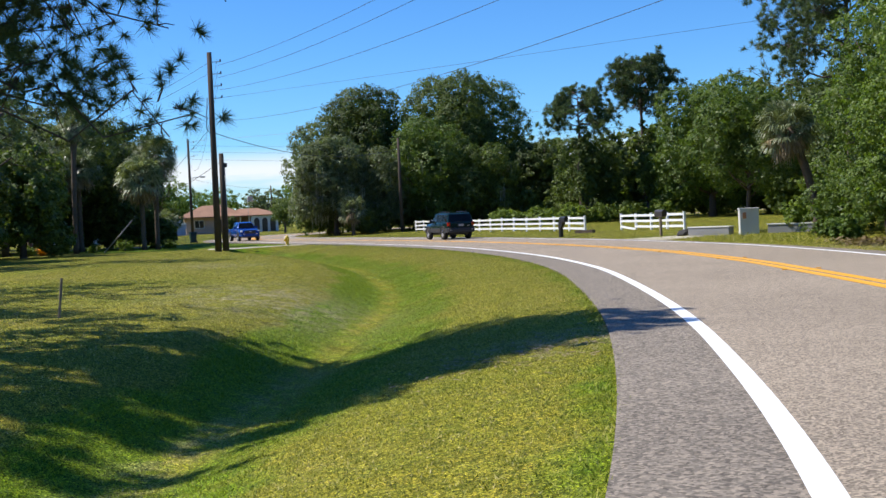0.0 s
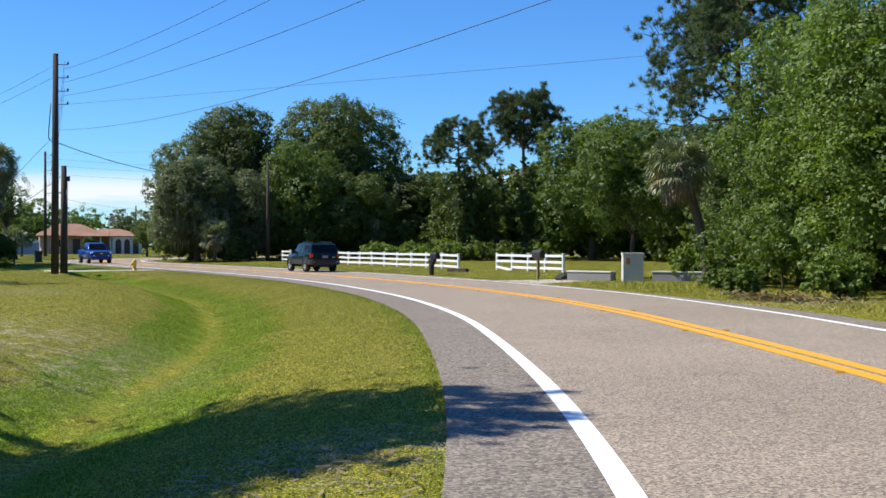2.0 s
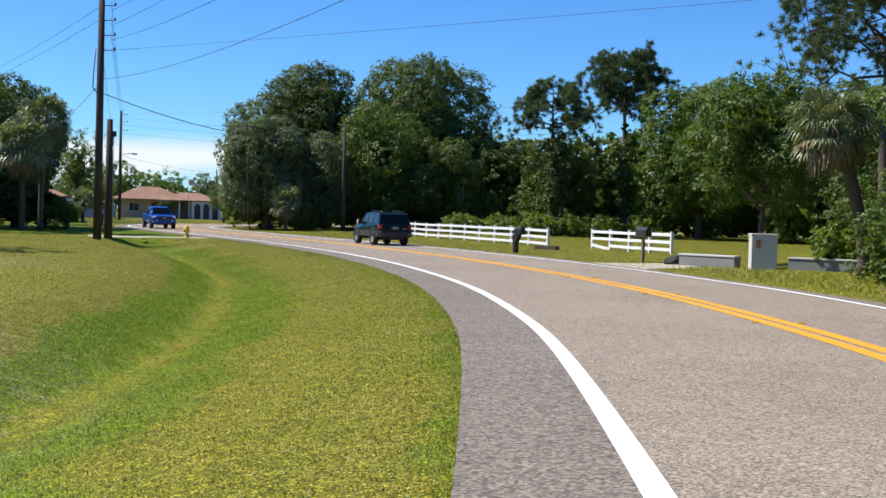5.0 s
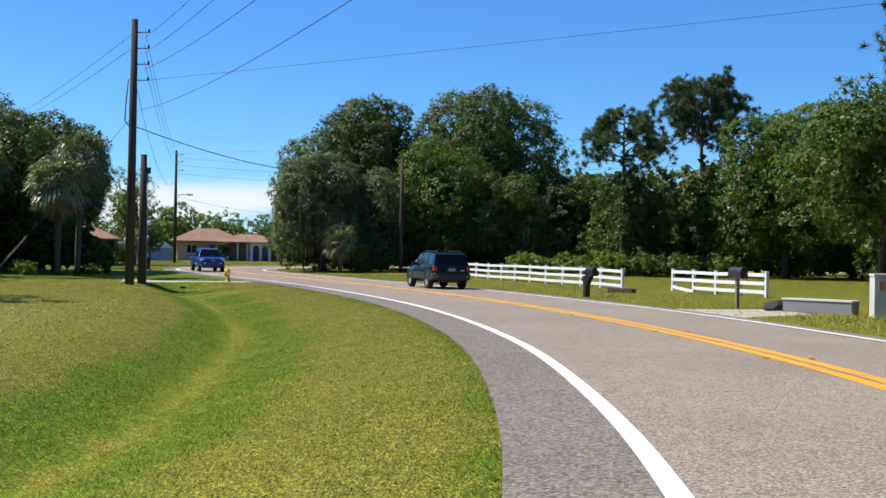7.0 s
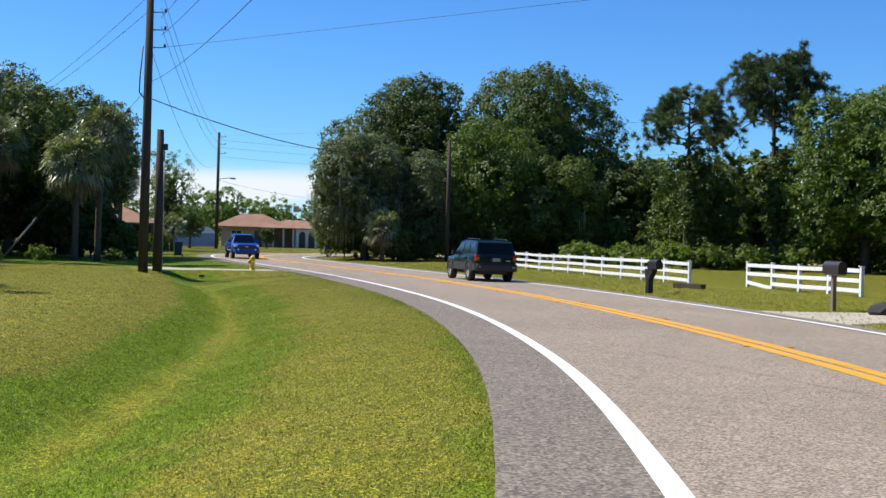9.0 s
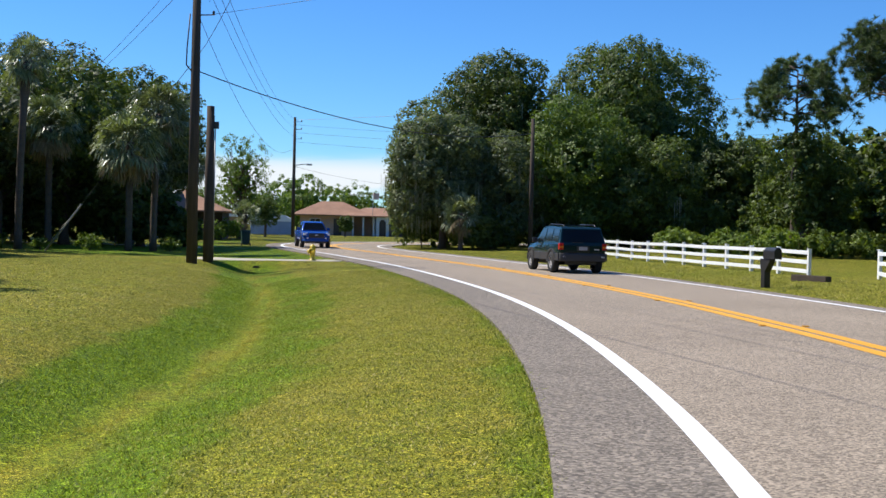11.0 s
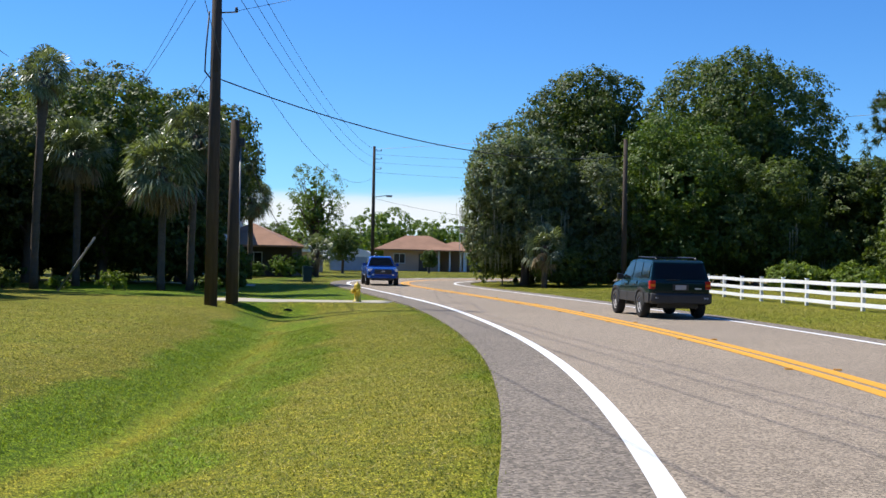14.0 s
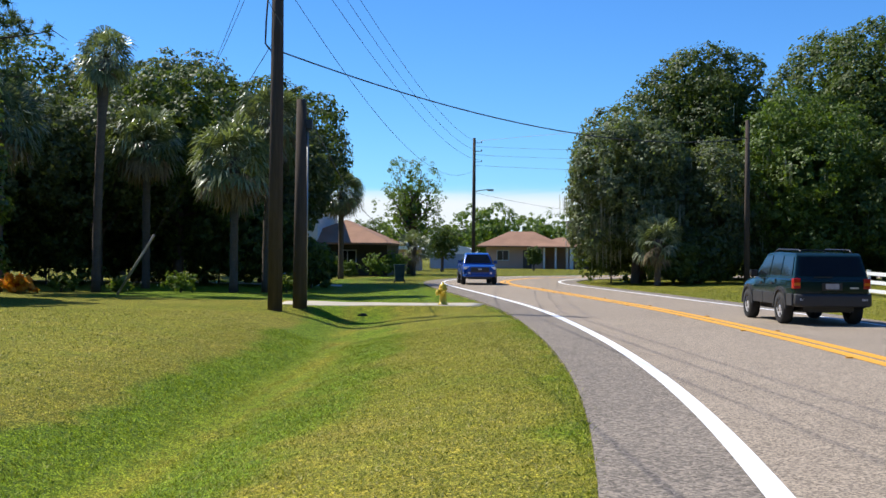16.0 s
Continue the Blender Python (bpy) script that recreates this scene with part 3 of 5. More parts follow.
def pine(name, x, y, H, R, base, label, seed, tufts=420, needles=34, length=0.42, width=0.035, branches=16, lean=(0, 0), towards=None, group="", boughs=(), spread=0.17):
    """A pine with a bare stem, crooked branches and brushes of needles at their ends."""
    r = np.random.default_rng(seed)
    t = thing(name, pose(x, y, ground_at(x, y) - 0.05), label, "pine tree", group)
    bm = bmesh.new()
    tr = 0.012 * H + 0.06
    stem = [Vector((lean[0] * q * q, lean[1] * q * q, H * q)) + Vector((r.normal(0, 0.06), r.normal(0, 0.06), 0)) * (q > 0) for q in (0, 0.12, 0.3, 0.5, 0.7, 0.85, 0.96)]
    tube(bm, stem, [tr * (1.3 - 1.15 * q) for q in (0, 0.12, 0.3, 0.5, 0.7, 0.85, 0.96)], 9)
    ends, dirs = [], []
    runs = []
    for i in range(branches):
        h = base + (H * 0.97 - base) * ((i + 0.5) / branches) ** 0.9
        q = h / H
        p = Vector((lean[0] * q * q, lean[1] * q * q, h))
        a = i * 2.4 + r.uniform(-0.5, 0.5) if towards is None or i % 3 == 0 else towards + r.uniform(-0.65, 0.65)
        reach = R * r.uniform(0.75, 1.1) * math.sqrt(max(0.25, 1 - ((h - base) / (H - base)) ** 2 * 0.75))
        e = p + Vector((math.cos(a) * reach, math.sin(a) * reach, reach * r.uniform(-0.05, 0.35)))
        runs.append((p, e, reach))
    for h, e in boughs:
        runs.append((Vector((0, 0, h)), Vector(e), 3.0))
    for j_, (p, e, reach) in enumerate(runs):
        low = j_ >= branches
        limb_mesh(bm, p, e, tr * (0.2 if low else 0.3), tr * 0.05, r, 0.09 if low else 0.18, 5, 8 if low else 5)
        twigs = max(4, int(tufts / branches / 4)) + (6 if low else 0)
        for k in range(twigs):
            f = r.uniform(0.45, 1.0)
            s = p.lerp(e, f) + Vector((0, 0, math.sin(f * math.pi) * (e - p).length * 0.09))
            tw = s + Vector(r.normal(0, 1, 3)) * reach * spread + Vector((0, 0, reach * 0.06))
            limb_mesh(bm, s, tw, tr * 0.08, tr * 0.03, r, 0.1, 4, 2)
            for j in range(4):
                g = tw.lerp(s, r.uniform(0, 0.5)) + Vector(r.normal(0, 1, 3)) * 0.16 * R / 4
                ends.append(g)
                dd = (tw - s)
                dirs.append((dd.normalized() if dd.length > 0 else Vector((0, 0, 1))) + Vector((0, 0, 0.4)))
    part("trunk", bm, M_PINEBARK, t)
    q = needle_tufts(np.array(ends), unit(np.array(dirs)), needles, length, width, r)
    part("crown", mesh_quads("crown", q, M_PINE), M_PINE, t)
    return t


def palm(name, x, y, H, label, seed, fronds=34, size=1.5, lean=(0, 0), dead=0.2, group="", trunk_r=0.17):
    """A cabbage palm: ringed trunk and a ball of drooping fan fronds."""
    r = np.random.default_rng(seed)
    t = thing(name, pose(x, y, ground_at(x, y) - 0.05), label, "palm tree", group)
    bm = bmesh.new()
    n = 12
    pts = [(lean[0] * (i / n) ** 2, lean[1] * (i / n) ** 2, H * i / n) for i in range(n + 1)]
    tube(bm, pts, [trunk_r * (1.25 if i == 0 else 1.0 + 0.08 * (i % 2) + (0.35 if i > n - 3 else 0)) for i in range(n + 1)], 10)
    part("trunk", bm, M_PALMBARK, t)
    live, gone, stalks = [], [], bmesh.new()
    top = np.array(pts[-1])
    for i in range(fronds):
        h = (i + 0.5) / fronds
        old = h < dead
        el = -1.35 + 2.75 * h + r.normal(0, 0.16)
        az = i * 2.4 + r.uniform(-0.4, 0.4)
        d = np.array([math.cos(az) * math.cos(el), math.sin(az) * math.cos(el), math.sin(el)])
        side = unit(np.cross(d, [0, 0, 1.0]))
        nrm = np.cross(side, d)
        roll = r.normal(0, 0.45)
        side, nrm = side * math.cos(roll) + nrm * math.sin(roll), nrm * math.cos(roll) - side * math.sin(roll)
        st = size * r.uniform(0.5, 0.8)
        c = top + d * st + np.array([0, 0, -0.08 * st])
        tube(stalks, [Vector(top), Vector(top + d * st * 0.5 + [0, 0, 0.03]), Vector(c)], [0.03, 0.022, 0.016], 4)
        L = size * r.uniform(0.55, 0.8) * (0.8 if old else 1)
        for k in range(19):
            a = (k - 9) / 9 * 1.75
            fold = nrm * (-0.22 * abs(a)) + nrm * (0.06 if k % 2 else -0.06)
            dr = d * math.cos(a) + side * math.sin(a) + fold
            w = np.cross(dr, nrm) * 0.028 * size
            mid = c + dr * L * 0.6
            tip = mid + dr * L * 0.3 * r.uniform(0.7, 1.2) - np.array([0, 0, L * r.uniform(0.12, 0.42) * (1.5 if old else 1)])
            ends = (gone if old else live)
            ends.append([c + dr * 0.03, mid + w, mid - w])
            ends.append([mid + w, tip, mid - w])
    tagged(part("frond_stalk", stalks, M_PALM, t), kind="stuff")
    part("crown", mesh_quads("crown", np.array(live), M_PALM), M_PALM, t)
    if gone:
        part("dead_fronds", mesh_quads("dead_fronds", np.array(gone), M_PALM_DEAD), M_PALM_DEAD, t, "dry tan drooping fronds")
    return t


def shrub(name, x, y, H, R, label, seed, mat, leaves=1500, leaf=0.16, group=""):
    return broadleaf(name, x, y, H, R, label, seed, mat, leaves, leaf, 0.02, 9, group=group, trunk_r=0.04, category="shrub")


OAK_LABEL = "dense dark green live oak at the edge of the woods"
# woods beside the long fence
broadleaf("live_oak", 19.8, 110.0, 9.6, 4.0, "grey-green live oak hung with spanish moss beside the road", 11, M_OAK_DULL, 26000, 0.24, 0.08, 20, moss=150)
broadleaf("live_oak", 25.4, 121, 15.6, 5.2, OAK_LABEL, 12, M_OAK, 42000, 0.25, 0.1, 30, moss=40)
broadleaf("live_oak", 36.2, 121, 16.4, 7.1, OAK_LABEL, 13, M_OAK, 58000, 0.26, 0.1, 36)
broadleaf("live_oak", 29.8, 112, 11.4, 4.6, "mid-green leafy oak in front of darker oaks", 14, M_OAK_LIGHT, 24000, 0.23, 0.06, 20, moss=30)
broadleaf("live_oak", 23.4, 110.5, 8.2, 4.0, "bushy oak hung with spanish moss by the pole", 15, M_OAK_DULL, 18000, 0.22, 0.03, 18, moss=60)
broadleaf("live_oak", 42.0, 114, 8.8, 4.2, OAK_LABEL, 16, M_OAK, 18000, 0.26, 0.05, 18)
broadleaf("live_oak", 21.2, 121.5, 12.4, 4.6, "grey-green live oak hung with spanish moss", 18, M_OAK_DULL, 18000, 0.24, 0.06, 20, moss=90)
broadleaf("live_oak", 35.0, 111, 8.2, 4.2, OAK_LABEL, 17, M_OAK, 18000, 0.24, 0.03, 18, moss=30)
for i, (x, y, h) in enumerate([(21.6, 106.6, 2.6), (27.6, 111.6, 3.4), (31.0, 112, 3.2), (35.5, 112, 3.6), (39.5, 111, 3.8), (43.5, 109, 4.2), (18.6, 113, 4.2), (23.4, 108.6, 3.0)]):
    shrub("understorey_shrub", x, y, h, h * 0.6, "dark green understorey shrub at the foot of the woods", 30 + i, M_OAK, 6000, 0.2, "woodland shrubs")
palm("cabbage_palm", 20.6, 105.6, 2.6, "young cabbage palm among the oaks", 41, 34, 1.3, (0, 0), 0.3)
# pines and broad trees past the fence
pine("tall_pine", 42.0, 101, 12.6, 3.3, 8.2, "tall pine with a thin dark crown", 51, 800, 44, 0.42, 0.045, 20)
pine("tall_pine", 48.6, 101, 15.4, 3.9, 10.2, "tall flat-topped pine with a bare forked trunk", 52, 1500, 44, 0.42, 0.045, 28)
broadleaf("live_oak", 44, 104, 8.5, 3.6, OAK_LABEL, 53, M_OAK, 13000, 0.25, 0.03, 16)
broadleaf("vine_covered_trunk", 41.9, 99.5, 9.4, 1.5, "vine-covered tree trunk column", 54, M_OAK, 8000, 0.2, 0.02, 12)
broadleaf("vine_covered_trunk", 48.4, 99.6, 9.8, 1.3, "vine-covered tree trunk column", 55, M_OAK, 7000, 0.2, 0.02, 12)
broadleaf("broad_oak", 52.5, 95, 12.6, 5.8, "broad bright green oak at the lawn's edge", 56, M_OAK_LIGHT, 28000, 0.27, 0.05, 22)
broadleaf("broad_oak", 60, 88, 12.5, 6.5, "broad green oak at the lawn's edge", 57, M_OAK, 20000, 0.3, 0.05, 20)
broadleaf("broad_oak", 57, 76, 11.0, 5.5, "broad green oak at the lawn's edge", 58, M_OAK, 18000, 0.3, 0.05, 20)
broadleaf("broad_oak", 50, 66, 9.5, 5.0, "broad green oak at the lawn's edge", 59, M_OAK, 16000, 0.28, 0.05, 20)
for i, (x, y, h) in enumerate([(37, 99, 1.7), (39.6, 97.6, 1.9), (42.2, 97.2, 1.8), (44.8, 96.6, 1.9), (47.6, 96, 1.8), (34.2, 101, 1.7)]):
    shrub("hedge_shrub", x, y, h, 1.7, "sprawling yellow-green shrub along the wood's edge", 60 + i, M_SHRUB, 2600, 0.17, "hedge shrubs")
broadleaf("young_tree", 29.0, 49.2, 7.2, 2.7, "slender young tree with airy light leaves", 71, M_OAK_LIGHT, 14000, 0.15, 0.3, 18, trunk_r=0.11)
pine("tall_pine", 41.6, 58.5, 17, 5.2, 8.2, "tall pine behind the palm with tufted crown", 72, 2400, 44, 0.4, 0.045, 34)
palm("cabbage_palm", 27.9, 41.7, 4.5, "cabbage palm with tan dead fronds by the verge", 73, 84, 1.15, (-1.0, 0.4), 0.36)
for i, (x, y, h, rr, n) in enumerate([(29.8, 38.4, 9.8, 3.2, 22000), (28.4, 34.2, 9.6, 3.1, 24000), (26.9, 30.0, 10.4, 3.4, 28000), (29.6, 26.5, 11.5, 4.2, 16000), (27.0, 22.5, 8.5, 3.2, 8000)]):
    broadleaf("verge_tree", x, y, h, rr, "bright green bushy tree on the far verge", 80 + i, M_OAK_LIGHT, n, 0.15, 0.03, 24, group="verge trees")
for i, (x, y, h) in enumerate([(26.8, 38.6, 2.2), (27.0, 36.0, 2.8), (29.6, 41.0, 2.6), (31.2, 43.8, 3.4), (29.2, 36.6, 3.4), (23.6, 33.6, 1.0), (23.8, 29.6, 1.5), (25.2, 36.8, 0.8), (29.2, 42.6, 0.8), (24.5, 26.6, 2.0)]):
    shrub("verge_shrub", x, y, h, h * 0.7, "leafy green shrub at the foot of the trees", 90 + i, M_OAK_LIGHT, 2600, 0.12, "verge shrubs")
shrub("garden_shrub", 29.2, 45.0, 1.6, 0.9, "rounded green garden shrub behind the pillar", 96, M_SHRUB, 2200, 0.12)
shrub("garden_shrub", 34.5, 52.0, 1.6, 1.0, "yellow-green garden shrub on the lawn", 97, M_SHRUB, 1500, 0.14)
for i, (x, y, h, rr) in enumerate([(70, 100, 14, 7), (66, 112, 15, 7), (54, 114, 10, 6), (48, 124, 9.5, 6), (75, 80, 13, 7), (64, 62, 12, 6.5), (52, 48, 11, 6), (42, 42, 10, 5), (40, 30, 10, 5), (36, 18, 10, 5), (34, 8, 9, 5)]):
    broadleaf("woodland_tree", x, y, h, rr, "tall dark green tree in the woods behind", 100 + i, M_OAK, 4500, 0.6, 0.03, 18, group="woodland trees")

# the left side
palm("cabbage_palm", 1.25, 90.0, 5.7, "cabbage palm with shaggy fronds on the lawn", 121, 90, 1.7, (0, 0), 0.25)
palm("cabbage_palm", 2.3, 91.4, 7.4, "cabbage palm with shaggy fronds on the lawn", 122, 76, 1.6, (0.2, 0.2), 0.2)
palm("cabbage_palm", -3.6, 87.2, 9.4, "tall slim cabbage palm at the garden's edge", 123, 50, 1.15, (0.3, 0), 0.1)
palm("cabbage_palm", -6.6, 85, 6.6, "cabbage palm at the dark garden's edge", 124, 70, 1.55)
palm("cabbage_palm", -3.4, 92.5, 6.6, "cabbage palm with grey fronds in shade", 125, 76, 1.6, (0, 0), 0.3)
palm("cabbage_palm", 1.0, 118.5, 5.9, "cabbage palm beside the two-storey house", 126, 70, 1.45)
for i, (x, y, h, rr) in enumerate([(-8.5, 106, 12.6, 6), (-1.5, 107, 11.2, 5.0), (-16, 100, 13, 6.5), (-11.5, 92, 9.5, 4.6), (-22, 92, 13, 6), (-30, 100, 14, 7), (-7.0, 96, 9.0, 4.6), (-14, 118, 12, 6), (-4.0, 99, 10.8, 4.8), (0.0, 102, 9.0, 3.5)]):
    broadleaf("garden_oak", x, y, h, rr, "dark live oak over the shaded garden", 130 + i, M_OAK_DULL if i % 3 == 0 else M_OAK, 15000, 0.26, 0.3, 22, moss=20 if i < 2 else 0, group="garden oaks")
pine("tall_pine", -8.4, 86.5, 12.5, 3.6, 7.5, "tall pine at the garden's edge", 141, 360, 34, 0.42, 0.04)
pine("tall_pine", -6.6, 60.5, 14, 4.2, 4.5, "tall pine on the lawn", 142, 480, 34, 0.42, 0.04)
for i, (x, y, h, rr) in enumerate([(-10.5, 68, 9, 4), (-6.5, 78, 7.5, 3.4), (-14, 58, 12, 5), (-17, 48, 12, 5), (-16, 76, 11, 5)]):
    broadleaf("lawn_oak", x, y, h, rr, "dark green oak at the edge of the lawn", 150 + i, M_OAK, 12000, 0.27, 0.06, 18, group="lawn oaks")
# the pine that overhangs the verge
pine("overhanging_pine", -5.8, 21.5, 12.0, 6.2, 5.0, "large pine with crooked branches over the verge", 161, 1150, 70, 0.25, 0.012, 24, towards=-0.4, spread=0.13,
     boughs=((4.6, (6.8, -4.2, 3.25)), (4.3, (6.5, -3.9, 2.95)), (5.4, (5.8, -3.5, 4.75)), (5.8, (7.5, -3.3, 5.1)), (5.2, (6.6, -3.2, 4.7)), (4.9, (4.9, -2.5, 4.8)), (4.4, (4.5, -2.5, 4.0)), (4.0, (5.3, -3.0, 3.6))))
# four pines out of view, added to throw shade on ditch and lawn
pine("overhanging_pine", -6.5, 18.6, 11.5, 4.8, 5.6, "large out-of-view pine added to shade the ditch and verge", 162, 2600, 50, 0.34, 0.05, 32, towards=0.1,
     boughs=((6.0, (6.6, -2.7, 6.4)), (6.6, (7.8, -2.2, 7.0)), (7.2, (8.3, -1.2, 7.8)), (6.3, (5.6, -2.4, 6.6)), (6.8, (7.4, -0.9, 7.6)), (7.2, (7.8, 0.1, 8.3)), (7.6, (7.2, 0.9, 8.8)), (6.4, (6.8, -1.8, 7.2)), (7.9, (6.0, -0.3, 9.0)), (6.2, (5.4, -1.4, 7.0))))
pine("overhanging_pine", -9.5, 17.0, 11.5, 4.2, 4.5, "large out-of-view pine added to shade the ditch", 165, 600, 44, 0.36, 0.04, 18)
pine("overhanging_pine", -11, 36, 14, 5.4, 4.5, "large out-of-view pine added to shade the lawn", 163, 600, 34, 0.4, 0.04, 22)
pine("overhanging_pine", -12, 27, 14, 5.0, 5.0, "large out-of-view pine added to shade the lawn", 164, 560, 34, 0.4, 0.04, 22)
for i, (x, y, h, rr) in enumerate([(-1.0, 99, 4.6, 2.6), (-5.0, 100, 5.5, 3.0), (-9.5, 96, 5.0, 3.0), (-13, 94, 5.5, 3.2), (-17, 92, 6, 3.4), (1.0, 99.5, 4.4, 2.0), (-8, 101, 4.6, 2.6), (-21, 86, 6, 3.4), (-12, 80, 5, 3), (-10.5, 73, 5, 2.8), (-25, 90, 7, 4), (-12, 102, 6, 3.2), (-16, 99, 6, 3.2), (3.0, 98, 2.6, 1.3), (-3, 103, 5.4, 2.8)]):
    shrub("garden_thicket", x, y, h, rr, "dark dense thicket under the garden trees", 250 + i, M_OAK, 5000, 0.27, "garden thickets")
for i, (x, y, h) in enumerate([(-4.6, 86.2, 0.8), (-2.4, 86.6, 0.7), (-0.2, 87.4, 0.9), (-6.6, 83.6, 0.8), (3.2, 91.5, 0.8)]):
    shrub("border_shrub", x, y, h, h * 0.8, "low green shrub in the garden border", 270 + i, M_SHRUB, 700, 0.12, "border shrubs")
shrub("bromeliad", -5.7, 84.6, 0.8, 0.75, "bright orange and yellow spiky border plant", 280, M_FLOWER, 500, 0.2)
# trees round the far houses
broadleaf("sycamore_tree", 3.6, 138, 9.8, 2.9, "airy light green young tree by the house", 171, M_OAK_LIGHT, 4600, 0.17, 0.2, 40)
for i, (x, y, h, rr) in enumerate([(20.3, 151, 4.6, 2.2), (14.0, 160, 2.5, 0.95), (25, 160, 5.0, 2.4), (5.5, 148, 4.4, 1.6), (-0.5, 141, 4.6, 2)]):
    broadleaf("front_yard_tree", x, y, h, rr, "small rounded green tree on the front lawn", 180 + i, M_OAK, 6000, 0.13, 0.25, 18, group="front yard trees")
for i, (x, y, h) in enumerate([(2.2, 127, 1.8), (3.4, 129.5, 2.0), (-1.0, 126, 1.6), (0.6, 124.5, 1.3)]):
    shrub("garden_shrub", x, y, h, h * 0.6, "clipped round garden shrub by the house", 190 + i, M_OAK_LIGHT, 1500, 0.14, "garden shrubs")
palm("queen_palm", 4.4, 133, 2.4, "small garden palm by the house", 195, 22, 1.3)
for i, (x, y) in enumerate([(25, 128), (56, 84), (48, 58), (30, 124), (37, 119), (43, 118), (49, 112), (55, 106), (60, 100), (65, 95), (66, 84), (62, 74), (58, 64), (52, 56), (45, 50), (38, 44), (34, 37), (31.5, 29), (31, 21)]):
    shrub("woodland_thicket", x, y, 5.5, 4.2, "dark dense thicket at the back of the woods", 330 + i, M_OAK, 3200, 0.52, "woodland thickets")
r_far = np.random.default_rng(5)
for i in range(26):
    x = -75 + i * 8.2 + r_far.uniform(-2, 2)
    broadleaf("distant_tree", x, 205 + r_far.uniform(-8, 25), r_far.uniform(6.5, 10), 5.6, "hazy green tree behind the houses", 200 + i, M_OAK_LIGHT if i % 3 else M_OAK_DULL, 3600, 0.4, 0.02, 18, group="distant trees")

# far woods that close the view
r_w = np.random.default_rng(77)
WOODS = spline([(30, 175), (80, 170), (125, 140), (140, 80), (125, 20), (80, -40), (20, -90), (-40, -80), (-80, -20), (-85, 50), (-70, 110), (-60, 170), (-30, 215)], 1.0)
nw = 42000
base_w = WOODS[r_w.integers(0, len(WOODS), nw)] + r_w.normal(0, 3.5, (nw, 2))
crest = 7.5 + 2.2 * np.sin(base_w[:, 0] * 0.31) * np.cos(base_w[:, 1] * 0.27) + 1.2 * np.sin(base_w[:, 0] * 0.9 + base_w[:, 1] * 0.7)
pw = np.concatenate([base_w, (r_w.uniform(0, 1, nw) ** 0.8 * crest)[:, None]], 1)
tagged(part("far_woods", mesh_quads("far_woods", leaf_quads(pw, r_w.normal(0, 1, (nw, 3)) + [0, 0, 0.6], 1.1, 0.8, r_w), M_OAK), M_OAK, None), "dark green far woods that close the view", "woods", kind="stuff")

# ---- poles and wires ----


def utility_pole(x, y, H, rad, label, arms=(), lean=(0, 0)):
    t = thing("utility_pole", pose(x, y, ground_at(x, y) - 0.3), label, "utility pole")
    bm = bmesh.new()
    tube(bm, [(0, 0, 0), (lean[0] * 0.5, lean[1] * 0.5, H * 0.5), (lean[0], lean[1], H + 0.3)], [rad * 1.15, rad, rad * 0.78], 14)
    part("shaft", bm, M_POLE, t)
    for z in arms:
        q = z / H
        bm = bmesh.new()
        tube(bm, [(lean[0] * q, lean[1] * q, z + 0.3), (lean[0] * q + 0.75, lean[1] * q - 0.1, z + 0.32)], [0.03, 0.025], 6)
        arm = part("insulator_arm", bm, M_METAL, t, "grey standoff arm with dark insulator")
        ins = lathe([(0.03, 0), (0.07, 0.02), (0.04, 0.05), (0.07, 0.08), (0.04, 0.11), (0.05, 0.15), (0.02, 0.17)], 10)
        bmesh.ops.transform(ins, matrix=pose(lean[0] * q + 0.7, lean[1] * q - 0.1, z + 0.32), verts=ins.verts)
        part("insulator", ins, M_BLACK, arm)
    return t


def wire(name, a, b, sag, rad, label):
    a, b = Vector(a), Vector(b)
    pts = []
    for i in range(25):
        q = i / 24
        p = a.lerp(b, q)
        p.z -= sag * 4 * q * (1 - q)
        pts.append(p)
    bm = bmesh.new()
    tube(bm, pts, [rad] * 25, 5)
    ob = part(name, bm, M_CABLE, None)
    return tagged(ob, label, "cable")


p1 = utility_pole(5.87, 77.5, 13.3, 0.2, "tall dark creosoted wooden utility pole with standoff arms", (12.65, 11.85, 11.05, 10.25), (0.05, -0.2))
p2 = utility_pole(6.45, 78.45, 6.55, 0.2, "short dark wooden utility pole stub beside the tall one")
p3 = utility_pole(8.25, 151, 12.7, 0.17, "dark wooden utility pole with a street lamp", (12.2, 11.4, 10.4))
p4 = utility_pole(25.4, 105.8, 8.95, 0.15, "weathered wooden utility pole against the trees")
p5 = utility_pole(19.0, -6, 13.8, 0.2, "dark wooden utility pole on the far verge", (13.2, 12.4, 10.5))
utility_pole(22, 178, 7.0, 0.12, "thin distant wooden utility pole")
# pole hardware
bm = boxed(-0.05, -0.32, 8.45, 0.16, -0.17, 8.9, 0.02)
part("meter_box", bm, M_POLE, p1, "small dark bracket box")
bm = bmesh.new()
tube(bm, [(-0.1, -0.1, 8.2), (-0.35, -0.1, 8.5), (-0.33, -0.1, 9.2), (-0.22, -0.15, 10.6)], [0.03] * 4, 6)
part("drop_loop", bm, M_CABLE, p1, "black looped drop wire")
bm = bmesh.new()
tube(bm, [(0.1, 0, 7.9), (0.9, -0.5, 8.0), (1.4, -0.6, 8.05)], [0.045, 0.04, 0.035], 7)
lamp_arm = part("lamp_arm", bm, M_METAL, p3, "grey street lamp arm")
part("lamp_head", boxed(1.3, -0.8, 7.9, 1.9, -0.5, 8.08, 0.04), M_METAL, lamp_arm)
bm = bmesh.new()
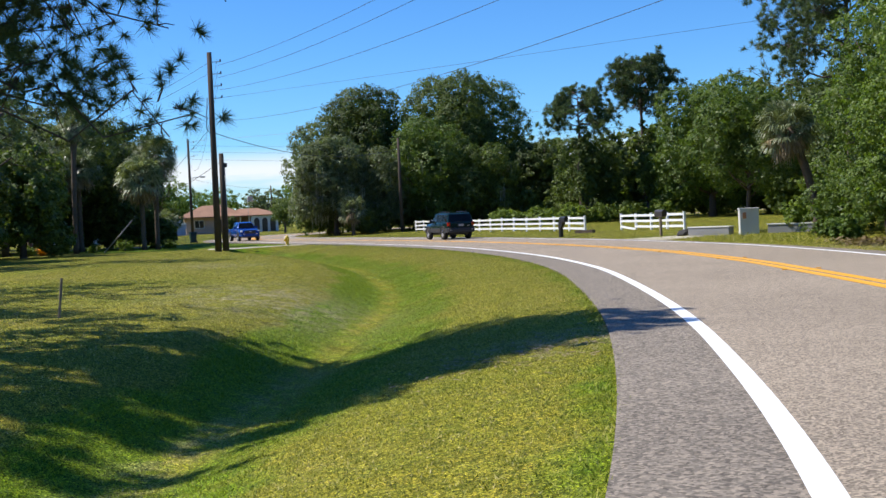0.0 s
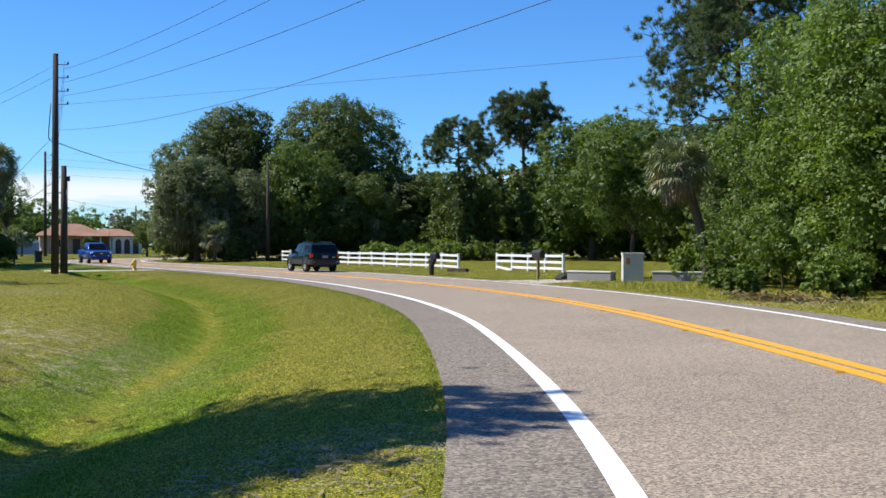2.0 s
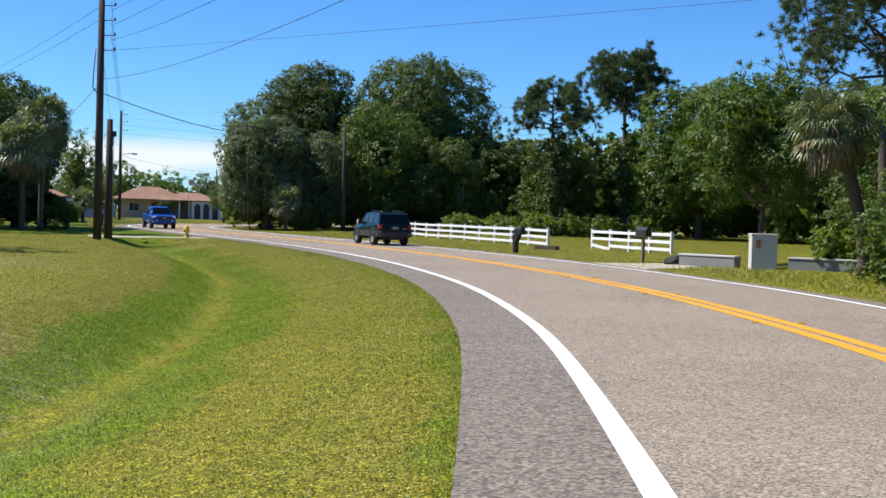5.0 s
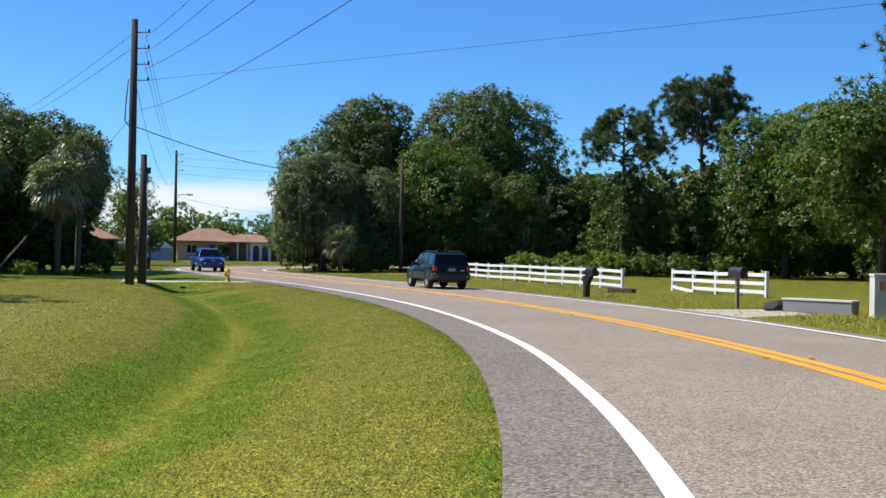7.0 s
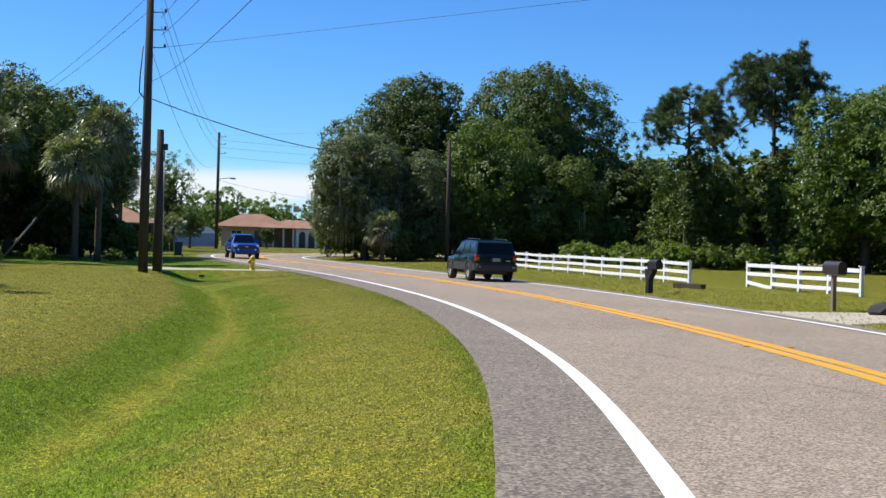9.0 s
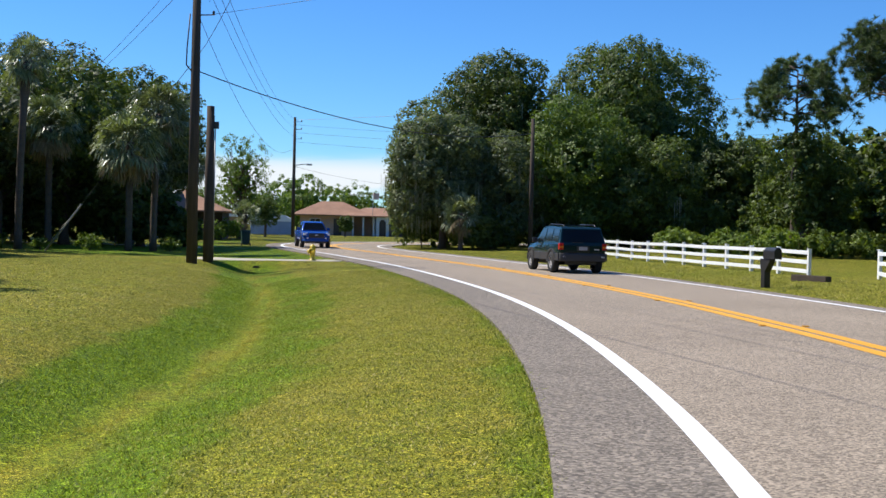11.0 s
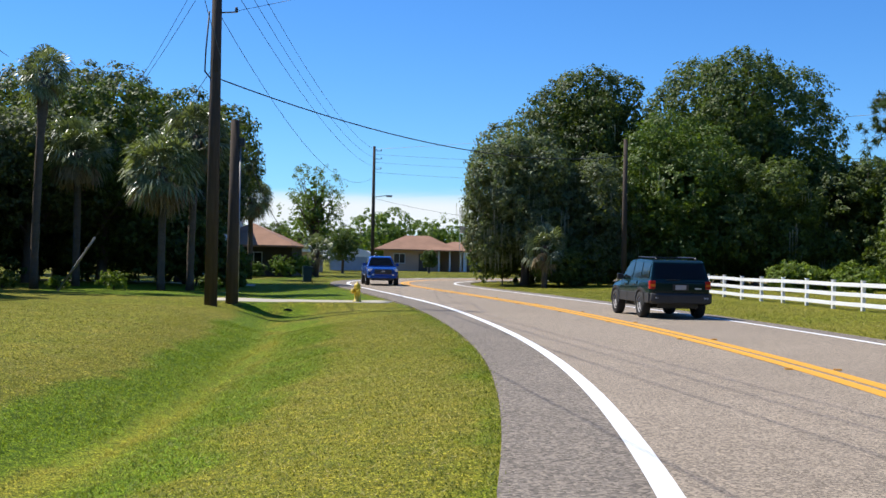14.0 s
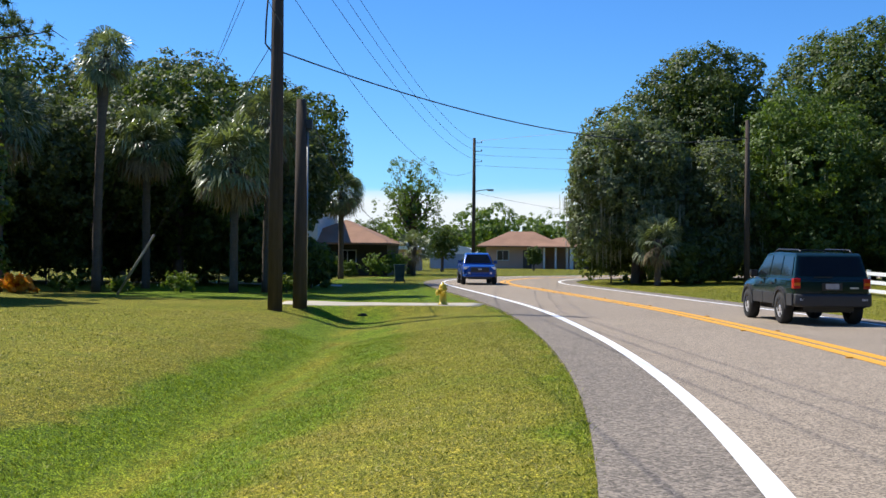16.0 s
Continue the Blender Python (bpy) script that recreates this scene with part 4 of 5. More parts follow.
tube(bm, [(0.2, 0.05, 0.4), (0.2, 0.05, 6.0)], [0.03, 0.03], 6)
part("conduit", bm, M_METAL, p2, "grey conduit up the pole")
part("clevis", boxed(0.15, -0.08, 5.9, 0.36, 0.08, 6.2, 0.03), M_BLACK, p2)
for k, z in enumerate((12.3, 11.5, 10.7)):
    wire("power_line", (6.42, 77.2, z + 0.25), (8.8, 150.9, 12.3 - 0.8 * k), 1.5, 0.011, "thin black overhead power line")
    wire("power_line", (6.42, 77.2, z - 0.2), (19.5, -6.1, (13.5, 12.7, 10.6)[k]), 1.8, 0.011, "thin black overhead power line")
wire("telephone_cable", (6.0, 77.3, 7.65), (25.4, 105.8, 8.0), 1.15, 0.024, "thick black telephone cable slung across the road")
wire("telephone_cable", (6.1, 77.2, 8.4), (18.5, -6, 8.5), 1.8, 0.01, "black telephone cable along the road")
wire("telephone_cable", (6.0, 77.6, 9.9), (8.3, 150.8, 9.8), 2.6, 0.011, "thin black cable along the road")
wire("telephone_cable", (6.6, 78.5, 5.95), (1.5, 131, 4.2), 0.5, 0.02, "black service cable to the house")
wire("telephone_cable", (8.3, 151, 12.0), (60, 128, 11.2), 1.0, 0.012, "thin distant overhead cable")
wire("telephone_cable", (8.3, 151, 11.2), (60, 128, 10.4), 1.0, 0.012, "thin distant overhead cable")
wire("telephone_cable", (8.3, 151, 10.2), (60, 128, 9.4), 1.0, 0.012, "thin distant overhead cable")
pale = wire("telephone_cable", (8.3, 151, 12.5), (75, 88, 12.6), 0.3, 0.014, "pale overhead cable in front of the woods")
pale.data.materials[0] = M_CONCRETE
utility_pole(61.7, 38.7, 13.6, 0.18, "dark wooden utility pole beyond the lawn")
wire("power_line", (6.3, 77.3, 9.95), (61.7, 38.7, 13.4), 0.15, 0.009, "thin overhead line high across the road")
wire("telephone_cable", (8.3, 151, 7.6), (22, 178, 6.8), 0.3, 0.014, "thin distant overhead cable")
wire("telephone_cable", (5.8, 77.5, 12.3), (-14, 128, 9.5), 1.0, 0.011, "thin black overhead line")
wire("telephone_cable", (5.8, 77.5, 11.6), (-14.6, 128, 9.0), 1.0, 0.011, "thin black overhead line")
# guy wire with its sleeve
wire("guy_wire", (5.75, 77.5, 8.0), (-1.6, 84.2, ground_at(-1.6, 84.2)), 0.0, 0.012, "steel guy wire from the pole to the ground")
bm = bmesh.new()
ga, gb = Vector((-1.6, 84.2, ground_at(-1.6, 84.2))), Vector((5.75, 77.5, 8.0))
tube(bm, [ga, ga.lerp(gb, 0.27)], [0.045, 0.045], 8)
tagged(part("guy_wire_guard", bm, M_CONCRETE, None), "pale plastic guard on the guy wire", "wire guard")

# ---- fences ----


def rail_fence(name, a, b, bays, label, broken=False):
    """A three-rail vinyl fence; posts, caps and rails are parts."""
    a, b = Vector(a), Vector(b)
    L = (b - a).length
    ang = math.atan2(b.y - a.y, b.x - a.x)
    t = thing(name, Matrix.Translation((a.x, a.y, 0)) @ Matrix.Rotation(ang, 4, "Z"), label, "fence", "white rail fences")
    post = bpy.data.meshes.new("post")
    bm = boxed(-0.06, -0.06, -0.25, 0.06, 0.06, 1.0, 0.006)
    box(bm, -0.075, -0.075, 1.0, 0.075, 0.075, 1.03, 0.008)
    bm.to_mesh(post)
    bm.free()
    post.materials.append(M_WHITE)
    zs = []
    for i in range(bays + 1):
        q = a.lerp(b, i / bays)
        z = ground_at(q.x, q.y)
        zs.append(z)
        o = part("post", post, M_WHITE, t)
        o.location = (L * i / bays, 0, z)
    for i in range(bays):
        for h in (0.2, 0.54, 0.88):
            x0, x1 = L * i / bays, L * (i + 1) / bays
            bm = bmesh.new()
            box(bm, x0 + 0.055, -0.07, -0.07, x1 - 0.055, -0.03 + 0.02, 0.07, 0.006)
            for v in bm.verts:
                f = (v.co.x - x0) / (x1 - x0)
                v.co.z += zs[i] * (1 - f) + zs[i + 1] * f + h
                if broken and i == 0 and h == 0.2:
                    v.co.z -= 0.17 * f
            part("rail", bm, M_WHITE, t)
    return t


rail_fence("rail_fence", (26.25, 103.85), (28.72, 68.75), 15, "long white three-rail vinyl fence along the lawn")
short_fence = rail_fence("rail_fence", (30.45, 66.9), (30.72, 58.9), 4, "short white three-rail vinyl fence with one rail fallen", True)

# ---- mailboxes ----
M_MAILRED = mat_plain("dark_red_enamel", (0.09, 0.02, 0.02), 0.4)
M_BROWN = mat_plain("dark_brown_metal", (0.035, 0.028, 0.025), 0.45)


def arch(w, h, straight, y0, y1, seg=10):
    out = [(-w / 2, 0), (w / 2, 0), (w / 2, straight)]
    out += [(w / 2 * math.cos(a), straight + (h - straight) * math.sin(a)) for a in [math.pi * k / seg for k in range(1, seg)]]
    out += [(-w / 2, straight)]
    return prism(out, y0, y1)


x, y = 24.45, 62.2
mb = thing("mailbox", pose(x, y, ground_at(x, y), 0, 0, 100), "black plastic mailbox on a flared pedestal by the road", "mailbox")
bm = prism([(-0.12, -0.1), (0.12, -0.1), (0.12, 0.45), (0.2, 0.75), (0.2, 0.9), (-0.42, 0.9), (-0.42, 0.82), (-0.12, 0.5)], -0.12, 0.12, 0.02)
part("pedestal", bm, M_BLACK, mb)
bm = arch(0.3, 0.36, 0.22, -0.1, 0.55)
bmesh.ops.transform(bm, matrix=Matrix.Translation((-0.2, 0, 0.9)) @ Matrix.Rotation(math.pi / 2, 4, "Z"), verts=bm.verts)
part("box", bm, M_BLACK, mb)
part("door", boxed(0.0, -0.13, 0.92, 0.02 - 0.1, 0.13, 1.18, 0.01), M_BLACK, mb)
part("flag", boxed(-0.5, -0.175, 1.0, -0.25, -0.16, 1.06), M_MAILRED, mb, "dark red flag")
M_PLATE = mat_plain("pale_plate", (0.35, 0.35, 0.36), 0.5)
for k in range(3):
    part("number_bar", boxed(-0.62 + 0.28 + 0.07 * k, -0.162, 1.1, -0.62 + 0.32 + 0.07 * k, -0.156, 1.16), M_PLATE, mb, "pale bar on the box")
mb.scale = (0.85, 0.85, 0.96)
x, y = 25.95, 52.3
mb = thing("mailbox", pose(x, y, ground_at(x, y), 0, 0, 95), "dark brown metal mailbox on a grey wooden post", "mailbox")
part("post", boxed(-0.055, -0.055, -0.3, 0.055, 0.055, 1.0, 0.008), M_GREYWOOD, mb)
part("shelf", boxed(-0.35, -0.12, 0.98, 0.3, 0.12, 1.02, 0.005), M_GREYWOOD, mb)
bm = arch(0.28, 0.34, 0.18, -0.35, 0.38)
bmesh.ops.transform(bm, matrix=Matrix.Translation((0, 0, 1.02)) @ Matrix.Rotation(math.pi / 2, 4, "Z"), verts=bm.verts)
part("box", bm, M_BROWN, mb)
part("flag", boxed(-0.05, -0.16, 1.2, 0.16, -0.145, 1.27), M_MAILRED, mb, "dark red flag")

# ---- gate pillar, low block walls, rubble ----
# wall grey is lowered so that its colour holds the front's shade
M_BLOCK_SHADED = mat_plain("shaded_grey_stucco", (0.22, 0.22, 0.215), 0.85, var=0.12, scale=5, bump=0.35)
M_BLOCKTOP = mat_plain("pale_stucco_cap", (0.55, 0.54, 0.5), 0.85, var=0.1, scale=5, bump=0.3)
x, y = 27.5, 46.5
z = ground_at(x, y)
pil = thing("gate_pillar", pose(x, y, z, 0, 0, -25), "square pale stuccoed block pillar at the drive", "pillar")
part("pillar", boxed(-0.42, -0.42, -0.2, 0.42, 0.42, 1.12, 0.015), M_BLOCKTOP, pil)
part("cap", boxed(-0.44, -0.44, 1.12, 0.44, 0.44, 1.2, 0.015), M_BLOCKTOP, pil)
part("number_plate", boxed(-0.3, -0.45, 0.72, -0.14, -0.423, 1.0, 0.01), mat_plain("terracotta", (0.5, 0.22, 0.1), 0.7), pil, "small terracotta plaque")
for nm, cx, cy, lx in (("low_wall", 26.75, 48.7, 1.15), ("low_wall", 28.9, 44.9, 1.2)):
    w = thing(nm, pose(cx, cy, ground_at(cx, cy), 0, 0, -64 if cy > 47 else -50), "low grey concrete block wall beside the pillar", "wall")
    part("wall_body", boxed(-lx, -0.2, -0.2, lx, 0.2, 0.36, 0.012), M_BLOCK_SHADED, w)
    part("coping", boxed(-lx - 0.03, -0.23, 0.36, lx + 0.03, 0.23, 0.42, 0.012), M_BLOCKTOP, w, "pale flat coping")
# rubble's own dark colour, also used for the shade in the culvert
M_ROCK_PIPE_SHADE = mat_plain("dark_debris_and_pipe_shade", (0.03, 0.027, 0.025), 0.9, var=0.5)


def rock(name, x, y, s, label, seed, mat=M_ROCK_PIPE_SHADE, category="rubble", flat=0.6):
    r = np.random.default_rng(seed)
    bm = bmesh.new()
    bmesh.ops.create_icosphere(bm, subdivisions=2, radius=s)
    for v in bm.verts:
        v.co *= 1 + 0.25 * math.sin(v.co.x * 9 / s * 0.4 + seed) * math.cos(v.co.y * 7 / s * 0.4) + r.uniform(-0.1, 0.1)
        v.co.z *= flat
    ob = part(name, bm, mat, None)
    ob.location = (x, y, ground_at(x, y) + s * flat * 0.3)
    ob.rotation_euler.z = seed
    return tagged(ob, label, category)


rock("rubble_heap", 26.3, 50.4, 0.42, "dark heap of broken rubble at the wall's end", 3)
rock("rubble_heap", 30.3, 42.6, 0.4, "dark heap of broken rubble on the verge", 4)
sl = part("timber_block", boxed(-0.7, -0.15, -0.05, 0.7, 0.15, 0.24, 0.02), M_POLE, None)
sl.location, sl.rotation_euler = (27.3, 65.4, ground_at(27.3, 65.4) - 0.05), (0, 0.0, -1.1)
tagged(sl, "dark brown timber block lying in the grass", "timber")
rock("ditch_stone", 0.75, 6.3, 0.09, "small pale stone in the ditch", 6, M_CONCRETE, "stone", 0.6)
bm = boxed(-0.02, -0.02, -0.1, 0.02, 0.02, 0.75, 0.004)
st = part("survey_stake", bm, M_GREYWOOD, None)
st.location, st.rotation_euler = (-1.3, 22.3, ground_at(-1.3, 22.3)), (0, 0.12, 0.3)
tagged(st, "thin weathered wooden stake in the lawn", "stake")
# dead palm litter on the verge
q = []
rr_ = np.random.default_rng(15)
for k in range(500):
    a, s = rr_.uniform(0, 6.28), rr_.uniform(0.1, 0.35)
    px, py = 22.6 + rr_.normal(0, 0.35), 30.6 + rr_.normal(0, 1.3)
    pz = ground_at(px, py) + rr_.uniform(0.0, 0.2)
    d, w = np.array([math.cos(a), math.sin(a), rr_.uniform(-0.3, 0.4)]) * s, np.array([-math.sin(a), math.cos(a), 0.1]) * 0.03
    p = np.array([px, py, pz])
    q.append([p - w, p + w, p + d + w, p + d - w])
tagged(part("leaf_litter", mesh_quads("leaf_litter", np.array(q), M_PALM_DEAD), M_PALM_DEAD, None), "heap of dry brown palm litter on the verge", "leaf litter", kind="stuff")

# twigs and dry litter under the pine
q = []
for k in range(420):
    a, s = rr_.uniform(0, 6.28), rr_.uniform(0.03, 0.16)
    px, py = 4.6 + rr_.normal(0, 0.8), 12.9 + rr_.normal(0, 0.9)
    p = np.array([px, py, ground_at(px, py) + rr_.uniform(0.015, 0.035)])
    d, w = np.array([math.cos(a), math.sin(a), rr_.uniform(-0.1, 0.1)]) * s, np.array([-math.sin(a), math.cos(a), 0.2]) * rr_.uniform(0.004, 0.014)
    q.append([p - w, p + w, p + d + w, p + d - w])
tagged(part("twig_litter", mesh_quads("twig_litter", np.array(q), M_PALM_DEAD), M_PALM_DEAD, None), "dry twigs and bark litter on the verge", "litter", kind="stuff")

# ---- fire hydrant ----
x, y = 10.85, 80.1
hy = thing("fire_hydrant", pose(x, y, ground_at(x, y) - 0.02, 0, 0, 20), "yellow fire hydrant beside the concrete drive", "fire hydrant")
part("barrel", lathe([(0.13, -0.1), (0.13, 0.03), (0.165, 0.03), (0.165, 0.07), (0.11, 0.08), (0.11, 0.5), (0.15, 0.52), (0.15, 0.56), (0.11, 0.57)], 18), M_YELLOW, hy)
part("bonnet", lathe([(0.13, 0.56), (0.13, 0.6), (0.115, 0.66), (0.07, 0.71), (0.03, 0.73), (0.03, 0.78), (0.01, 0.785)], 18), M_YELLOW, hy)
for a, rad_, ln in ((0, 0.055, 0.2), (180, 0.055, 0.2), (270, 0.075, 0.22)):
    bm = lathe([(rad_, 0.05), (rad_, ln - 0.05), (rad_ * 1.3, ln - 0.05), (rad_ * 1.3, ln), (rad_ * 0.4, ln), (rad_ * 0.4, ln + 0.03)], 12)
    bmesh.ops.transform(bm, matrix=pose(0, 0, 0.42, 90, 0, a), verts=bm.verts)
    part("outlet_cap", bm, M_YELLOW, hy)
for k in range(6):
    bm = lathe([(0.014, 0.0), (0.014, 0.09)], 6)
    bmesh.ops.transform(bm, matrix=pose(0.143 * math.cos(k * 1.047), 0.143 * math.sin(k * 1.047), 0.01), verts=bm.verts)
    part("flange_bolt", bm, M_METAL, hy)

# ---- drives ----


def slab(name, corners, thick, mat, label, lift=0.012, n=14):
    """A paved slab that follows the land between four corners."""
    c = np.array(corners, float)
    u, v = np.meshgrid(np.linspace(0, 1, n), np.linspace(0, 1, n))
    P = ((1 - u) * (1 - v))[..., None] * c[0] + (u * (1 - v))[..., None] * c[1] + (u * v)[..., None] * c[2] + ((1 - u) * v)[..., None] * c[3]
    z = land(P[..., 0].ravel(), P[..., 1].ravel()).reshape(u.shape) + lift
    ob = new(name, grid_mesh(name, np.concatenate([P, z[..., None]], -1), mat))
    so = ob.modifiers.new("thick", "SOLIDIFY")
    so.thickness, so.offset = thick, -1
    return tagged(ob, label, "driveway", kind="structure")


slab("driveway_near", [(5.4, 79.2), (12.05, 79.4), (12.2, 82.0), (5.4, 81.6)], 0.12, M_DRIVE, "pale concrete driveway across the lawn")
slab("garden_path", [(-14, 100.2), (3.6, 103.6), (3.3, 105.4), (-14, 102.0)], 0.1, M_DRIVE, "pale concrete path across the shaded lawn")
slab("driveway_far", [(22.3, 46.6), (26.2, 48.0), (26.6, 51.0), (22.75, 52.6)], 0.1, M_DRIVE, "pale concrete drive apron beside the road")
# culvert mouth: a closed dark tube whose colour stands for the hole's shade
bm = bmesh.new()
tube(bm, [(8.5, 78.1, -0.62), (8.75, 80.5, -0.62)], [0.24, 0.24], 14)
tagged(part("culvert_pipe", bm, M_ROCK_PIPE_SHADE, None), "culvert pipe in the ditch with its mouth's shade in the colour", "pipe")
# wheeled bin
M_BIN = mat_plain("dark_green_plastic", (0.015, 0.05, 0.04), 0.45)
x, y = 6.0, 109.5
bn = thing("wheeled_bin", pose(x, y, ground_at(x, y), 0, 0, 190), "dark green wheeled refuse bin by the drive", "refuse bin")
bm = boxed(-0.3, -0.33, 0.08, 0.3, 0.33, 1.0, 0.03)
for v in bm.verts:
    f = 0.82 + 0.18 * v.co.z
    v.co.x *= f
    v.co.y *= f
part("bin_body", bm, M_BIN, bn)
part("lid", boxed(-0.33, -0.38, 1.0, 0.33, 0.37, 1.08, 0.03), M_BIN, bn)
for s in (-0.3, 0.3):
    bm = lathe([(0.1, -0.03), (0.1, 0.03)], 14)
    bmesh.ops.transform(bm, matrix=pose(s, 0.3, 0.1, 0, 90, 0), verts=bm.verts)
    part("wheel", bm, M_RUBBER, bn)

# ---- houses ----
M_ROOF = mat_plain("brown_shingles", (0.3, 0.165, 0.1), 0.9, var=0.2, scale=3, bump=0.5)
M_TAN = mat_plain("tan_stucco", (0.5, 0.34, 0.25), 0.85, var=0.08, scale=2, bump=0.2)
M_WHITEWALL = mat_plain("white_stucco", (0.7, 0.7, 0.68), 0.8, var=0.06, scale=2, bump=0.2)
# near-black brown that puts shade into the colour of walls and openings
M_SHADE_BROWN = mat_plain("shade_brown", (0.06, 0.045, 0.035), 0.6)
n_ = Nodes("window_glass")
M_GLASS = n_.done((0.012, 0.015, 0.018), 0.06, spec=0.45)


def hip_roof(bm, x0, y0, x1, y1, z0, z1, over=0.5):
    x0, y0, x1, y1 = x0 - over, y0 - over, x1 + over, y1 + over
    if x1 - x0 >= y1 - y0:
        h = (y1 - y0) / 2
        a, b = (x0 + h, (y0 + y1) / 2, z1), (x1 - h, (y0 + y1) / 2, z1)
    else:
        h = (x1 - x0) / 2
        a, b = ((x0 + x1) / 2, y0 + h, z1), ((x0 + x1) / 2, y1 - h, z1)
    lo = [bm.verts.new(p) for p in ((x0, y0, z0), (x1, y0, z0), (x1, y1, z0), (x0, y1, z0))]
    mid = [bm.verts.new((v.co.x, v.co.y, z0 + 0.14)) for v in lo]
    A, B = bm.verts.new(a), bm.verts.new(b)
    bm.faces.new(lo[::-1])
    for i in range(4):
        bm.faces.new((lo[i], lo[(i + 1) % 4], mid[(i + 1) % 4], mid[i]))
    if x1 - x0 >= y1 - y0:
        bm.faces.new((mid[0], mid[1], B, A)), bm.faces.new((mid[1], mid[2], B)), bm.faces.new((mid[2], mid[3], A, B)), bm.faces.new((mid[3], mid[0], A))
    else:
        bm.faces.new((mid[0], mid[1], A)), bm.faces.new((mid[1], mid[2], B, A)), bm.faces.new((mid[2], mid[3], B)), bm.faces.new((mid[3], mid[0], A, B))
    return bm


def window(parent, x0, x1, z0, z1, y, mat=None):
    f = part("window", boxed(x0, y - 0.06, z0, x1, y + 0.02, z1, 0.01), mat or M_WHITEWALL, parent)
    xm = (x0 + x1) / 2
    part("pane", boxed(x0 + 0.07, y - 0.075, z0 + 0.07, xm - 0.03, y - 0.062, z1 - 0.07), M_GLASS, f)
    part("pane", boxed(xm + 0.03, y - 0.075, z0 + 0.07, x1 - 0.07, y - 0.062, z1 - 0.07), M_GLASS, f)


hz = ground_at(14, 174)
hs = thing("bungalow", pose(8.6, 172, hz), "single-storey tan house with a brown hipped roof", "house")
part("wall", boxed(0, 1.2, -0.3, 6.4, 11, 2.5), M_TAN, hs)
part("wall", boxed(6.4, 3.4, -0.3, 9.5, 11, 2.5), M_TAN, hs)
part("wall", boxed(9.5, 0.0, -0.3, 13.5, 11, 2.5), M_WHITEWALL, hs, "white stuccoed end wall")
part("roof", hip_roof(bmesh.new(), -0.6, 0.6, 8.6, 7.0, 2.45, 4.3), M_ROOF, hs)
part("roof", hip_roof(bmesh.new(), 5.5, 0.2, 13.5, 5.6, 2.4, 3.6), M_ROOF, hs)
window(hs, 1.2, 2.6, 0.9, 2.1, 1.2)
# flat dark panel on the wall stands in for the porch's shade
part("porch_recess", boxed(4.2, 1.15, 0.0, 5.2, 1.22, 2.1), M_SHADE_BROWN, hs)
# dark arched plates on the wall, painted as the shade inside arches
for a in (9.9, 11.1, 12.3):
    part("arch_opening", arch(0.8, 2.1, 1.6, -0.05, 0.03), M_SHADE_BROWN, hs).location = (a + 0.4, 0.0, 0.0)
for xx_ in (6.6, 7.9, 9.2):
    bm = boxed(xx_ - 0.1, 0.3, -0.2, xx_ + 0.1, 0.5, 2.45)
    part("porch_column", bm, M_WHITEWALL, hs)
hz = ground_at(-2, 132)
h2 = thing("two_storey_house", pose(-9.2, 129, hz), "white two-storey house with dark brown roofs", "house")
part("wall", boxed(0, 0, -0.3, 6.6, 9, 5.4), M_WHITEWALL, h2)
# the lower wall's shade is in its dark colour
part("wall", boxed(6.6, 1.5, -0.3, 11.8, 9, 2.3), M_SHADE_BROWN, h2, "brown ground-floor wall with shade in its colour")
part("roof", hip_roof(bmesh.new(), 0, 0, 6.6, 9, 5.4, 7.2), M_ROOF, h2)
part("roof", hip_roof(bmesh.new(), 4.6, 0.2, 11.8, 9.2, 2.3, 4.3), M_ROOF, h2)
window(h2, 4.2, 5.6, 3.3, 4.5, 0.0)
window(h2, 1.2, 2.6, 3.3, 4.5, 0.0)
window(h2, 8.0, 9.4, 0.8, 1.9, 1.5)
# canopy over a boat, and a far shed
M_TARP = mat_plain("white_tarpaulin", (0.75, 0.76, 0.78), 0.6, var=0.06)
M_BLUETARP = mat_plain("blue_grey_tarpaulin", (0.28, 0.36, 0.5), 0.6, var=0.15)
cp = thing("carport_canopy", pose(5.6, 161, ground_at(5.6, 161)), "white tarpaulin carport with pale blue sides", "carport")
bm = prism([(-2.4, 1.7), (-2.4, 1.6), (2.4, 1.6), (2.4, 1.7), (1.6, 2.3), (0, 2.6), (-1.6, 2.3)], 0, 5, 0)
part("canopy", bm, M_TARP, cp)
part("side_sheet", boxed(-2.35, 0.1, 0.1, 2.3, 4.9, 1.6), M_BLUETARP, cp, "pale blue sheet sides")
for sx in (-2.38, 2.38):
    for sy in (0.05, 4.95):
        bm = lathe([(0.03, -0.1), (0.03, 1.65)], 8)
        bmesh.ops.transform(bm, matrix=pose(sx, sy, 0), verts=bm.verts)
        part("leg", bm, M_METAL, cp)
sh = thing("garden_shed", pose(-0.4, 152, ground_at(-0.4, 152)), "small pale shed with a white roof", "shed")
part("wall", boxed(0, 0, -0.1, 3.4, 3, 2.0), M_TAN, sh)
part("roof", prism([(-0.3, 2.0), (3.7, 2.0), (3.7, 2.1), (1.7, 2.8), (-0.3, 2.1)], -0.3, 3.3), M_TARP, sh)
fl = thing("flag_pole", pose(17.6, 171, ground_at(17.6, 171)), "thin pole with a faded pale red flag", "flag")
part("pole", lathe([(0.03, -0.1), (0.025, 5.6)], 8), M_METAL, fl)
part("flag_cloth", boxed(0.03, -0.01, 4.6, 0.75, 0.01, 5.4), mat_plain("faded_flag_cloth", (0.7, 0.45, 0.38), 0.8), fl, "pale pink faded cloth")

